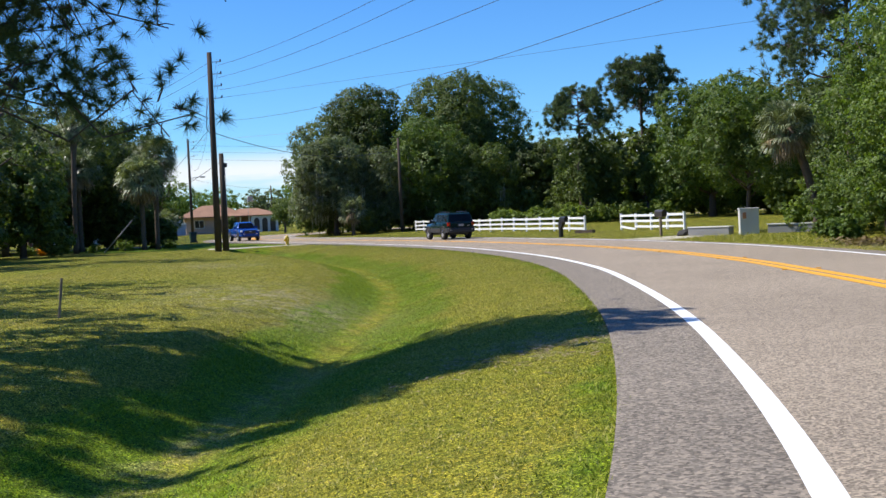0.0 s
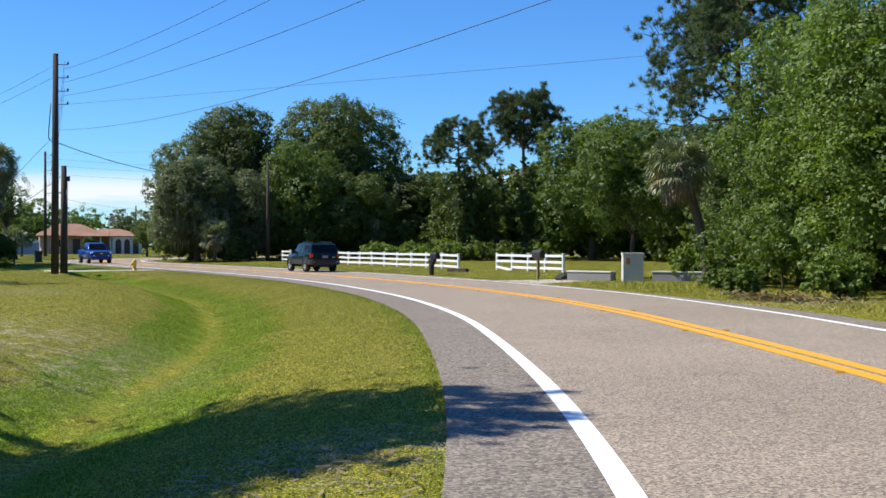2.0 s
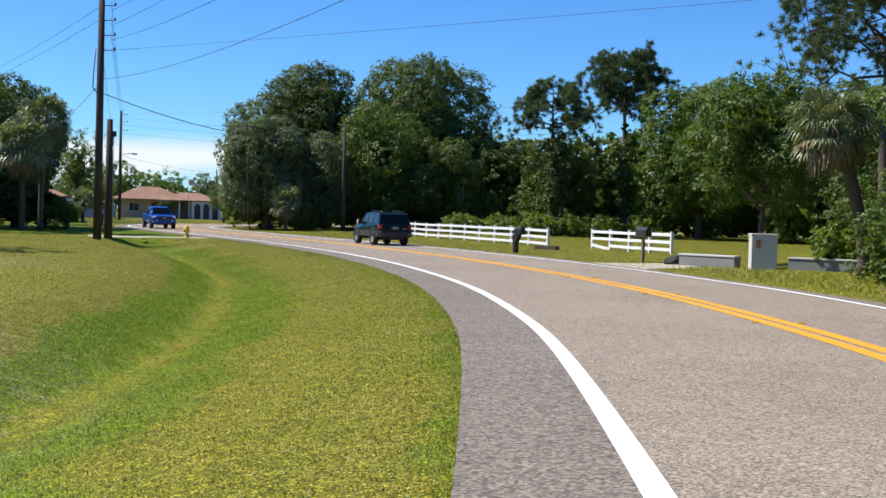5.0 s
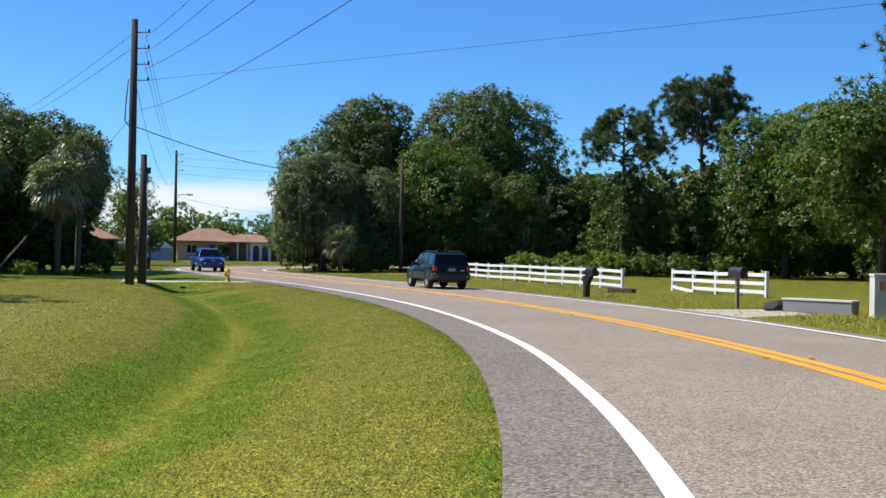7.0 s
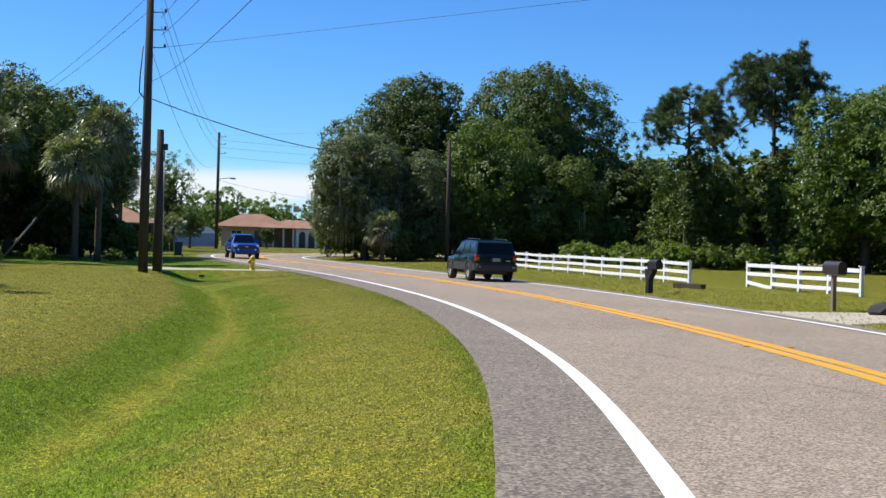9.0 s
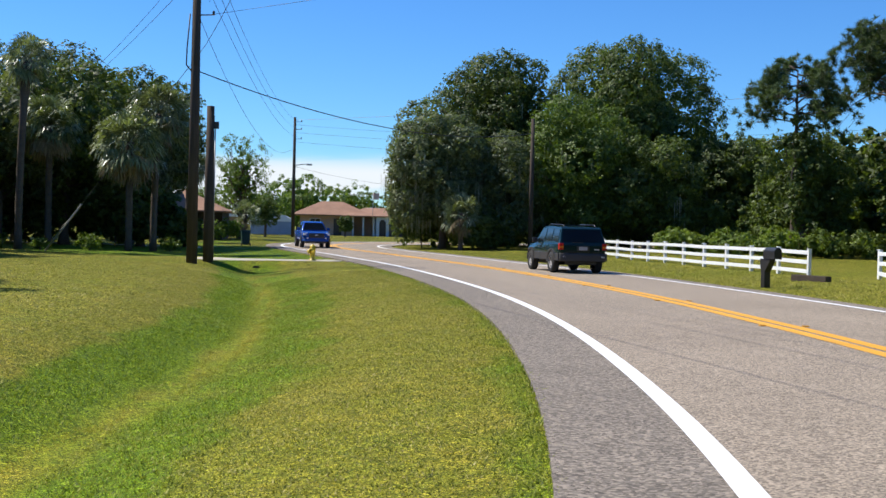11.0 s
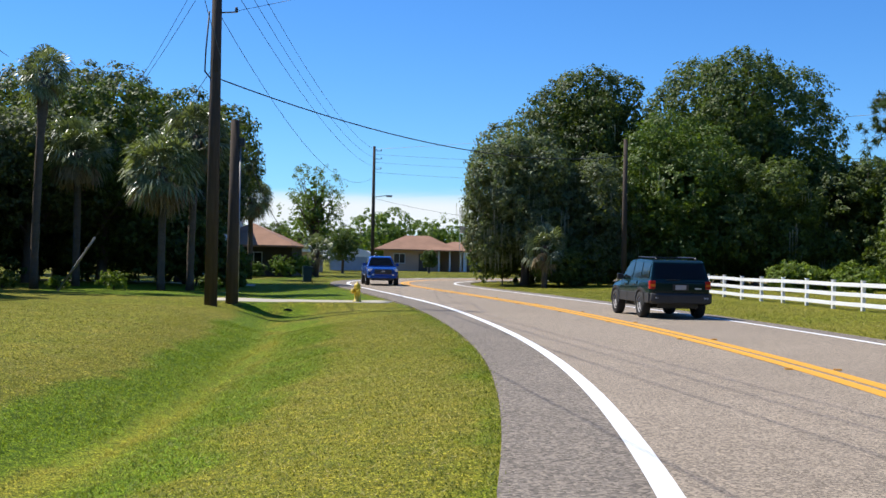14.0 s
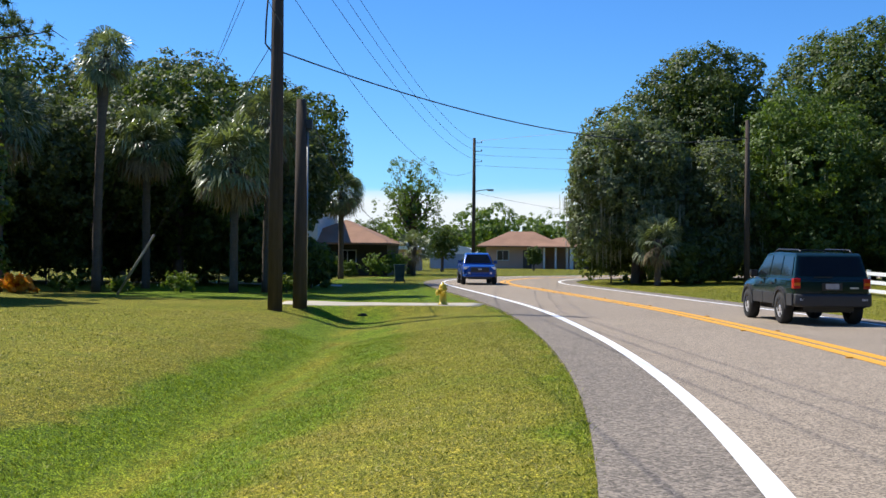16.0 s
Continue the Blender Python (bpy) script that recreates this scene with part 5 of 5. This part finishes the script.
# ---- vehicles: forward is +x, the wheels stand on z = 0 ----
M_BLUE = mat_plain("blue_car_paint", (0.007, 0.06, 0.3), 0.2, 0.2, var=0.05, bump=0)
M_GREEN = mat_plain("dark_green_car_paint", (0.006, 0.022, 0.022), 0.15, 0.2, var=0.05, bump=0)
M_CLAD = mat_plain("grey_body_cladding", (0.026, 0.027, 0.028), 0.6)
M_RIM = mat_plain("alloy", (0.6, 0.6, 0.61), 0.35, 0.3)
M_REDLAMP = mat_plain("red_lamp_lens", (0.4, 0.012, 0.01), 0.15)
M_CLEARLAMP = mat_plain("clear_lamp_lens", (0.75, 0.76, 0.78), 0.12)


def wheels(t, spots, rad, w):
    for x_, y_ in spots:
        s = 1 if y_ > 0 else -1
        ty = lathe([(rad * 0.62, -w / 2), (rad * 0.93, -w / 2), (rad, -w * 0.32), (rad, w * 0.32), (rad * 0.93, w / 2), (rad * 0.62, w / 2)], 26)
        bmesh.ops.delete(ty, geom=[f for f in ty.faces if len(f.verts) > 4], context="FACES_ONLY")
        bmesh.ops.transform(ty, matrix=pose(x_, y_, rad, 90, 0, 0), verts=ty.verts)
        wh = part("wheel", ty, M_RUBBER, t)
        rm = lathe([(rad * 0.62, 0), (rad * 0.6, w * 0.44), (rad * 0.5, w * 0.36), (rad * 0.2, w * 0.38), (rad * 0.15, w * 0.45), (0.02, w * 0.45)], 26)
        bmesh.ops.transform(rm, matrix=pose(x_, y_, rad, -90 * s, 0, 0), verts=rm.verts)
        part("rim", rm, M_RIM, wh)
        # dark blocks drawn for the shade in the gaps between spokes
        for q_ in range(5):
            sp_ = boxed(-rad * 0.09, 0.03, w * 0.34, rad * 0.09, rad * 0.2, w * 0.4)
            box(sp_, -rad * 0.11, rad * 0.3, w * 0.3, rad * 0.11, rad * 0.5, w * 0.385)
            bmesh.ops.transform(sp_, matrix=pose(x_, y_, rad, -90 * s, 0, 0) @ pose(0, 0, 0, 0, 0, 72 * q_), verts=sp_.verts)
            part("rim_slot", sp_, M_RUBBER, wh)


def loft(sections, bevel=0.0):
    """A closed body through cross-sections: (x, half width low, half width high, z low, z mid, z high)."""
    bm = bmesh.new()
    rows = []
    for x_, wl_, wm_, wh_, zl_, zm_, zh_ in sections:
        ring = [(wl_, zl_), (wm_, zl_ + (zm_ - zl_) * 0.45), (wm_, zm_), (wh_, zh_), (-wh_, zh_), (-wm_, zm_), (-wm_, zl_ + (zm_ - zl_) * 0.45), (-wl_, zl_)]
        rows.append([bm.verts.new((x_, a, b)) for a, b in ring])
    for p, q in zip(rows, rows[1:]):
        for k in range(8):
            bm.faces.new((p[k], p[(k + 1) % 8], q[(k + 1) % 8], q[k]))
    bm.faces.new(rows[0])
    bm.faces.new(rows[-1][::-1])
    bmesh.ops.recalc_face_normals(bm, faces=bm.faces)
    if bevel:
        bmesh.ops.bevel(bm, geom=list(bm.edges), offset=bevel, segments=2, affect="EDGES", profile=0.7)
        for f in bm.faces:
            f.smooth = True
    return bm


def heading(x_, y_):
    d, s = offset(x_, y_)
    k = int(np.argmin(abs(ARC - s[0])))
    return math.degrees(math.atan2(TAN[k, 1], TAN[k, 0]))


# pickup, coming towards the camera
x, y = 10.6, 108.0
pk = thing("pickup_truck", pose(x, y, float(base_z(y)), 0, 0, heading(x, y) + 180), "bright blue double-cab pickup truck on the road", "pickup truck")
part("body", loft([(-2.65, .8, .88, .86, .55, .85, 1.12), (-2.6, .84, .93, .92, .5, .9, 1.14), (-0.9, .84, .95, .93, .42, .9, 1.14), (1.0, .84, .95, .92, .42, .9, 1.12), (2.2, .84, .95, .86, .45, .88, 1.1), (2.62, .8, .88, .74, .5, .85, 1.02), (2.72, .68, .74, .62, .55, .8, .95)], 0.03), M_BLUE, pk)
part("cab", loft([(-1.02, .82, .82, .66, 1.1, 1.2, 1.66), (-0.8, .86, .86, .66, 1.1, 1.2, 1.74), (0.2, .87, .87, .67, 1.1, 1.2, 1.77), (0.75, .87, .87, .64, 1.1, 1.2, 1.7), (1.3, .87, .87, .8, 1.08, 1.12, 1.16)], 0.02), M_BLUE, pk)
bm = bmesh.new()
for s in ((0.80, .58, .74, 1.66, 1.27, .75),):
    vs = [bm.verts.new(p) for p in ((0.83, -.58, 1.665), (0.83, .58, 1.665), (1.29, .76, 1.185), (1.29, -.76, 1.185))]
    bm.faces.new(vs)
bmesh.ops.solidify(bm, geom=list(bm.faces), thickness=-0.02)
part("windscreen", bm, M_GLASS, pk, "dark windscreen")
for s in (-1, 1):
    for a, b in ((-0.75, -0.15), (-0.05, 0.65)):
        bm = bmesh.new()
        vs = [bm.verts.new(p) for p in ((a, s * .872, 1.24), (b + (0.35 if b > 0 else 0), s * .872, 1.24), (b, s * .695, 1.66), (a + 0.05, s * .695, 1.66))]
        bm.faces.new(vs if s < 0 else vs[::-1])
        bmesh.ops.solidify(bm, geom=list(bm.faces), thickness=-0.015)
        part("side_window", bm, M_GLASS, pk)
    part("headlight", boxed(2.45, s * 0.74 - 0.15, 0.84, 2.7, s * 0.74 + 0.15, 0.99, 0.03), M_CLEARLAMP, pk, "clear headlight")
    part("fog_lamp", boxed(2.66, s * 0.6 - 0.06, 0.6, 2.75, s * 0.6 + 0.06, 0.7, 0.02), M_CLEARLAMP, pk)
    part("wing_mirror", boxed(0.85, s * 1.0 - 0.11, 1.15, 0.98, s * 1.0 + 0.11, 1.34, 0.03), M_BLUE, pk)
    # dark plates stand in for the shade inside the wheel openings
    for xw in (1.75, -1.55):
        part("wheel_arch", prism([(xw + 0.48 * math.cos(a), 0.4 + 0.48 * math.sin(a)) for a in [math.pi * k / 10 for k in range(11)]], s * 0.955 - 0.02, s * 0.955 + 0.02), M_BLACK, pk)
part("grille", boxed(2.62, -0.52, 0.68, 2.74, 0.52, 0.98, 0.05), M_BLACK, pk, "black grille")
part("grille_badge", boxed(2.74, -0.1, 0.82, 2.752, 0.1, 0.89, 0.01), M_RIM, pk)
part("bumper", loft([(2.2, .9, .95, .93, .42, .5, .6), (2.72, .74, .8, .78, .42, .5, .6), (2.8, .6, .66, .62, .44, .5, .58)], 0.02), M_BLUE, pk)
part("underbody", boxed(-2.4, -0.6, 0.3, 2.4, 0.6, 0.55, 0.02), M_BLACK, pk)
part("skid_plate", boxed(2.3, -0.66, 0.34, 2.76, 0.66, 0.47, 0.02), M_BLACK, pk)
wheels(pk, ((1.75, 0.86), (1.75, -0.86), (-1.55, 0.86), (-1.55, -0.86)), 0.39, 0.25)

# off-roader, driving away


def greenhouse(outline, half, z0, taper, bevel=0.02):
    """A cabin pulled across from its side outline, leaning in towards the roof."""
    bm = prism(outline, -half, half)
    for v in bm.verts:
        v.co.y *= 1 - (v.co.z - z0) * taper
    bmesh.ops.bevel(bm, geom=list(bm.edges), offset=bevel, segments=2, affect="EDGES", profile=0.6)
    return bm


def side_panel(points, half, z0, taper, side, thick=0.012):
    """A thin pane or panel on a cabin's leaning side, given in x and z."""
    bm = bmesh.new()
    rows = [[bm.verts.new((px, side * (half * (1 - (pz - z0) * taper) + o), pz)) for px, pz in points] for o in (0.0, thick)]
    n = len(points)
    bm.faces.new(rows[0])
    bm.faces.new(rows[1])
    for i in range(n):
        bm.faces.new((rows[0][i], rows[0][(i + 1) % n], rows[1][(i + 1) % n], rows[1][i]))
    bmesh.ops.recalc_face_normals(bm, faces=bm.faces)
    return bm


M_ORANGELAMP = mat_plain("amber_lamp_lens", (0.6, 0.16, 0.01), 0.15)
x, y = 20.5, 72.3
sv = thing("off_road_car", pose(x, y, float(base_z(y)), 0, 0, heading(x, y)), "dark green boxy off-road car on the road", "car")
HALF, SILL, LEAN_IN = 0.88, 1.06, 0.24
part("body", loft([(-2.22, .74, .86, .84, .56, .86, 1.06), (-2.12, .82, .9, .88, .5, .88, 1.08), (-1.2, .82, .92, .89, .48, .9, 1.09), (0.9, .84, .92, .88, .46, .88, 1.08), (1.9, .82, .9, .78, .46, .86, 1.03), (2.2, .76, .82, .7, .52, .8, .95)], 0.035), M_GREEN, sv)
part("cabin", greenhouse([(-2.2, 1.04), (-2.17, 1.14), (-2.0, 1.63), (-1.88, 1.69), (-0.6, 1.73), (0.1, 1.7), (0.32, 1.65), (1.02, 1.06)], HALF, SILL, LEAN_IN, 0.03), M_GREEN, sv)
bm = bmesh.new()
bm.faces.new([bm.verts.new(p) for p in ((-2.185, -.76, 1.16), (-2.185, .76, 1.16), (-2.02, .69, 1.6), (-2.02, -.69, 1.6))])
bmesh.ops.solidify(bm, geom=list(bm.faces), thickness=0.03)
part("rear_window", bm, M_GLASS, sv, "dark tinted rear window")
bm = bmesh.new()
bm.faces.new([bm.verts.new(p) for p in ((1.0, .74, 1.1), (1.0, -.74, 1.1), (0.36, -.66, 1.63), (0.36, .66, 1.63))])
bmesh.ops.solidify(bm, geom=list(bm.faces), thickness=0.02)
part("windscreen", bm, M_GLASS, sv)
for s in (-1, 1):
    for pts_ in (((-1.98, 1.16), (-1.22, 1.16), (-1.2, 1.62), (-1.86, 1.6)), ((-1.12, 1.16), (-0.34, 1.16), (-0.36, 1.65), (-1.1, 1.63)), ((-0.24, 1.16), (0.72, 1.16), (0.22, 1.6), (-0.26, 1.64))):
        part("side_window", side_panel(pts_, HALF, SILL, LEAN_IN, s), M_GLASS, sv)
    lamp_ = part("tail_light", boxed(-2.235, s * 0.82 - 0.08, 0.86, -2.06, s * 0.82 + 0.085, 1.1, 0.02), M_REDLAMP, sv, "red tail light")
    part("indicator_lens", boxed(-2.245, s * 0.82 - 0.07, 0.93, -2.23, s * 0.82 + 0.07, 1.0, 0.005), M_ORANGELAMP, lamp_)
    for x0_, x1_ in ((-0.83, 0.05), (0.07, 0.93), (-2.2, -1.77)):
        part("side_cladding", boxed(x0_, s * 0.92 - 0.02, 0.46, x1_, s * 0.92 + 0.025, 0.74, 0.012), M_CLAD, sv, "grey plastic side cladding")
    for x0_ in (-0.86, 0.06):
        part("door_seam", boxed(x0_ - 0.008, s * 0.9 - 0.02, 0.74, x0_ + 0.008, s * 0.9 + 0.016, 1.07), M_BLACK, sv)
    for x0_ in (-0.6, 0.3):
        part("door_handle", boxed(x0_ - 0.1, s * 0.91 - 0.01, 0.94, x0_ + 0.08, s * 0.91 + 0.03, 0.98, 0.008), M_BLACK, sv)
    for xw in (1.4, -1.3):
        rim_o = [(xw + 0.5 * math.cos(a), 0.4 + 0.5 * math.sin(a)) for a in [math.pi * k / 12 for k in range(13)]]
        rim_i = [(xw + 0.42 * math.cos(a), 0.4 + 0.42 * math.sin(a)) for a in [math.pi * k / 12 for k in range(12, -1, -1)]]
        # half-disc in tyre black, drawn as the shade behind each wheel
        part("wheel_arch", prism([(xw + 0.43 * math.cos(a), 0.37 + 0.45 * math.sin(a)) for a in [math.pi * k / 12 for k in range(13)]], s * 0.915 - 0.015, s * 0.915 + 0.015), M_RUBBER, sv)
        part("arch_flare", prism(rim_o + rim_i, s * 0.925 - 0.03, s * 0.925 + 0.035), M_CLAD, sv, "grey wheel arch flare")
    part("wing_mirror", boxed(0.62, s * 0.98 - 0.1, 1.1, 0.76, s * 0.98 + 0.1, 1.27, 0.025), M_BLACK, sv)
    bm = bmesh.new()
    tube(bm, [(-1.85, s * 0.6, 1.68), (-1.7, s * 0.6, 1.765), (-0.1, s * 0.6, 1.795), (0.12, s * 0.6, 1.7)], [0.022] * 4, 6)
    part("roof_rail", bm, M_BLACK, sv)
    part("reflector", boxed(-2.36, s * 0.72 - 0.07, 0.58, -2.345, s * 0.72 + 0.07, 0.64, 0.005), M_CLEARLAMP, sv)
for x0_ in (-1.5, -0.4):
    part("roof_crossbar", boxed(x0_ - 0.025, -0.6, 1.755, x0_ + 0.025, 0.6, 1.78, 0.008), M_BLACK, sv)
part("rear_bumper", loft([(-2.36, .74, .8, .78, .46, .58, .7), (-2.3, .84, .9, .88, .44, .58, .74), (-1.98, .86, .93, .91, .44, .58, .74)], 0.02), M_CLAD, sv, "grey rear bumper")
part("plate_recess", boxed(-2.238, -0.24, 0.82, -2.225, 0.24, 1.0, 0.004), M_BLACK, sv)
part("number_plate", boxed(-2.252, -0.16, 0.85, -2.24, 0.16, 0.98, 0.004), M_PLATE, sv)
part("tailgate_badge", boxed(-2.238, -0.62, 0.86, -2.228, -0.42, 0.9), M_RIM, sv)
part("tailgate_seam", boxed(-2.232, -0.74, 0.76, -2.222, 0.74, 0.775), M_BLACK, sv)
part("rear_wiper", boxed(-2.21, -0.02, 1.12, -2.19, 0.42, 1.14), M_BLACK, sv)
part("underbody", boxed(-2.0, -0.6, 0.3, 2.0, 0.6, 0.5, 0.02), M_BLACK, sv)
bm = bmesh.new()
tube(bm, [(-1.3, -0.75, 0.34), (-1.3, 0.75, 0.34)], [0.06, 0.06], 8)
part("rear_axle", bm, M_BLACK, sv)
wheels(sv, ((1.4, 0.83), (1.4, -0.83), (-1.3, 0.83), (-1.3, -0.83)), 0.38, 0.25)

# ---- road studs ----
stud = bpy.data.meshes.new("road_stud")
bm = prism([(-0.05, 0), (0.05, 0), (0.035, 0.02), (-0.035, 0.02)], -0.05, 0.05)
bm.to_mesh(stud)
bm.free()
stud.materials.append(M_AMBER)
k0 = int(np.argmin(abs(LINE[:, 1] - 17.0)))
for j in range(-1, 16):
    k = int(np.argmin(abs(ARC - (ARC[k0] + 6.4 * j))))
    for side_ in (-0.37, 0.37):
        dd_ = float(centre(LINE[k][1])) + side_
        p = LINE[k] + NOR[k] * dd_
        o = new("road_stud", stud)
        o.location = (p[0], p[1], float(base_z(p[1])) + 0.004)
        o.rotation_euler.z = math.atan2(TAN[k, 1], TAN[k, 0])
        tagged(o, "small amber road stud beside the centre line", "road stud", "road studs")

# ---- grass blades ----


def mat_blades():
    """Blades tinted by how lush, dry or yellow the lawn is where they stand."""
    n = Nodes("grass_blades")
    g = n.add("NewGeometry")
    rnd = g.outputs["Random Per Island"]
    at = n.add("Attribute")
    at.attribute_name = "lush"
    sep = n.add("SeparateColor", Color=at.outputs["Color"])
    olive = n.ramp(rnd, (0.0, (0.08, 0.1, 0.006)), (0.35, (0.27, 0.27, 0.03)), (0.75, (0.44, 0.4, 0.07)), (1.0, (0.66, 0.56, 0.24)))
    green = n.ramp(rnd, (0.0, (0.05, 0.1, 0.003)), (0.5, (0.19, 0.28, 0.008)), (1.0, (0.37, 0.42, 0.025)))
    col = n.mix(sep.outputs[0], olive, green)
    col = n.mix(sep.outputs[2], col, n.ramp(rnd, (0.0, (0.32, 0.3, 0.03)), (1.0, (0.55, 0.46, 0.08))))
    col = n.mix(sep.outputs[1], col, n.ramp(rnd, (0.0, (0.3, 0.25, 0.13)), (1.0, (0.6, 0.52, 0.34))))
    n.done(col, 0.6, spec=0.3)
    tr = n.add("BsdfTranslucent", Color=col)
    mx = n.add("MixShader", Fac=0.4)
    n.t.links.new(n.bsdf.outputs[0], mx.inputs[1])
    n.t.links.new(tr.outputs[0], mx.inputs[2])
    n.t.links.new(mx.outputs[0], n.out.inputs["Surface"])
    return n.mat


M_BLADE = mat_blades()


def blades(name, n, umin, umax, smin, smax, height, width, label, seed):
    """Short grass blades between two distances from the asphalt."""
    r = np.random.default_rng(seed)
    s = smin + (smax - smin) * r.uniform(0, 1, n)
    u = r.uniform(umin, umax, n)
    k = np.searchsorted(ARC, s).clip(0, len(ARC) - 1)
    P = LINE[k] + NOR[k] * (SHOULDER_L - u)[:, None] + TAN[k] * r.uniform(-0.25, 0.25, (n, 1))
    heap = 0.5 + 0.25 * lumps(P[:, 0] * 7 + lumps(P[:, 1], P[:, 0], 9), P[:, 1] * 7, 1.0) + 0.25 * lumps(P[:, 1] * 15, P[:, 0] * 17, 1.3)
    keep = r.uniform(0, 1, n) < 0.25 + 0.75 * heap.clip(0, 1)
    P, heap, n = P[keep], heap[keep], int(keep.sum())
    B = np.concatenate([P, land(P[:, 0], P[:, 1])[:, None]], 1)
    tone = tones(P[:, 0], P[:, 1])
    a = r.uniform(0, 2 * math.pi, n)
    w = np.stack([np.cos(a), np.sin(a), np.zeros(n)], 1) * width * r.uniform(0.6, 1.3, (n, 1))
    h = height * r.uniform(0.4, 1.25, n) * (0.55 + 0.9 * heap) * (0.75 + 0.6 * tone[:, 0]) * (1 - 0.5 * tone[:, 1])
    lean = np.concatenate([r.normal(0, 0.85, (n, 2)) * h[:, None], h[:, None]], 1)
    me = mesh_quads(name, np.stack([B - w, B + w, B + lean], 1), M_BLADE)
    at = me.color_attributes.new("lush", "FLOAT_COLOR", "POINT")
    at.data.foreach_set("color", np.repeat(tone, 3, 0).ravel())
    tagged(part(name, me, M_BLADE, None), label, "grass", kind="stuff")


S_CAM = float(offset(0, 0)[1][0])
blades("verge_grass", 620000, -0.05, 7.2, S_CAM + 2.3, S_CAM + 74, 0.026, 0.007, "short mown olive and yellow grass beside the road and in the ditch", 301)
blades("lawn_grass", 100000, 7.0, 17, S_CAM + 4, S_CAM + 78, 0.038, 0.014, "mown olive lawn grass beyond the ditch", 303)
blades("edge_grass", 9000, -0.14, 0.12, S_CAM + 2.0, S_CAM + 80, 0.045, 0.008, "green grass tufts creeping over the asphalt edge", 304)
blades("far_verge_grass", 40000, -14.5, -8.95, S_CAM + 16, S_CAM + 100, 0.06, 0.014, "mown green grass along the far verge", 305)
blades("verge_weeds", 5000, -12.8, -10.4, S_CAM + 26, S_CAM + 50, 0.2, 0.014, "tall green weeds at the foot of the verge trees", 306)
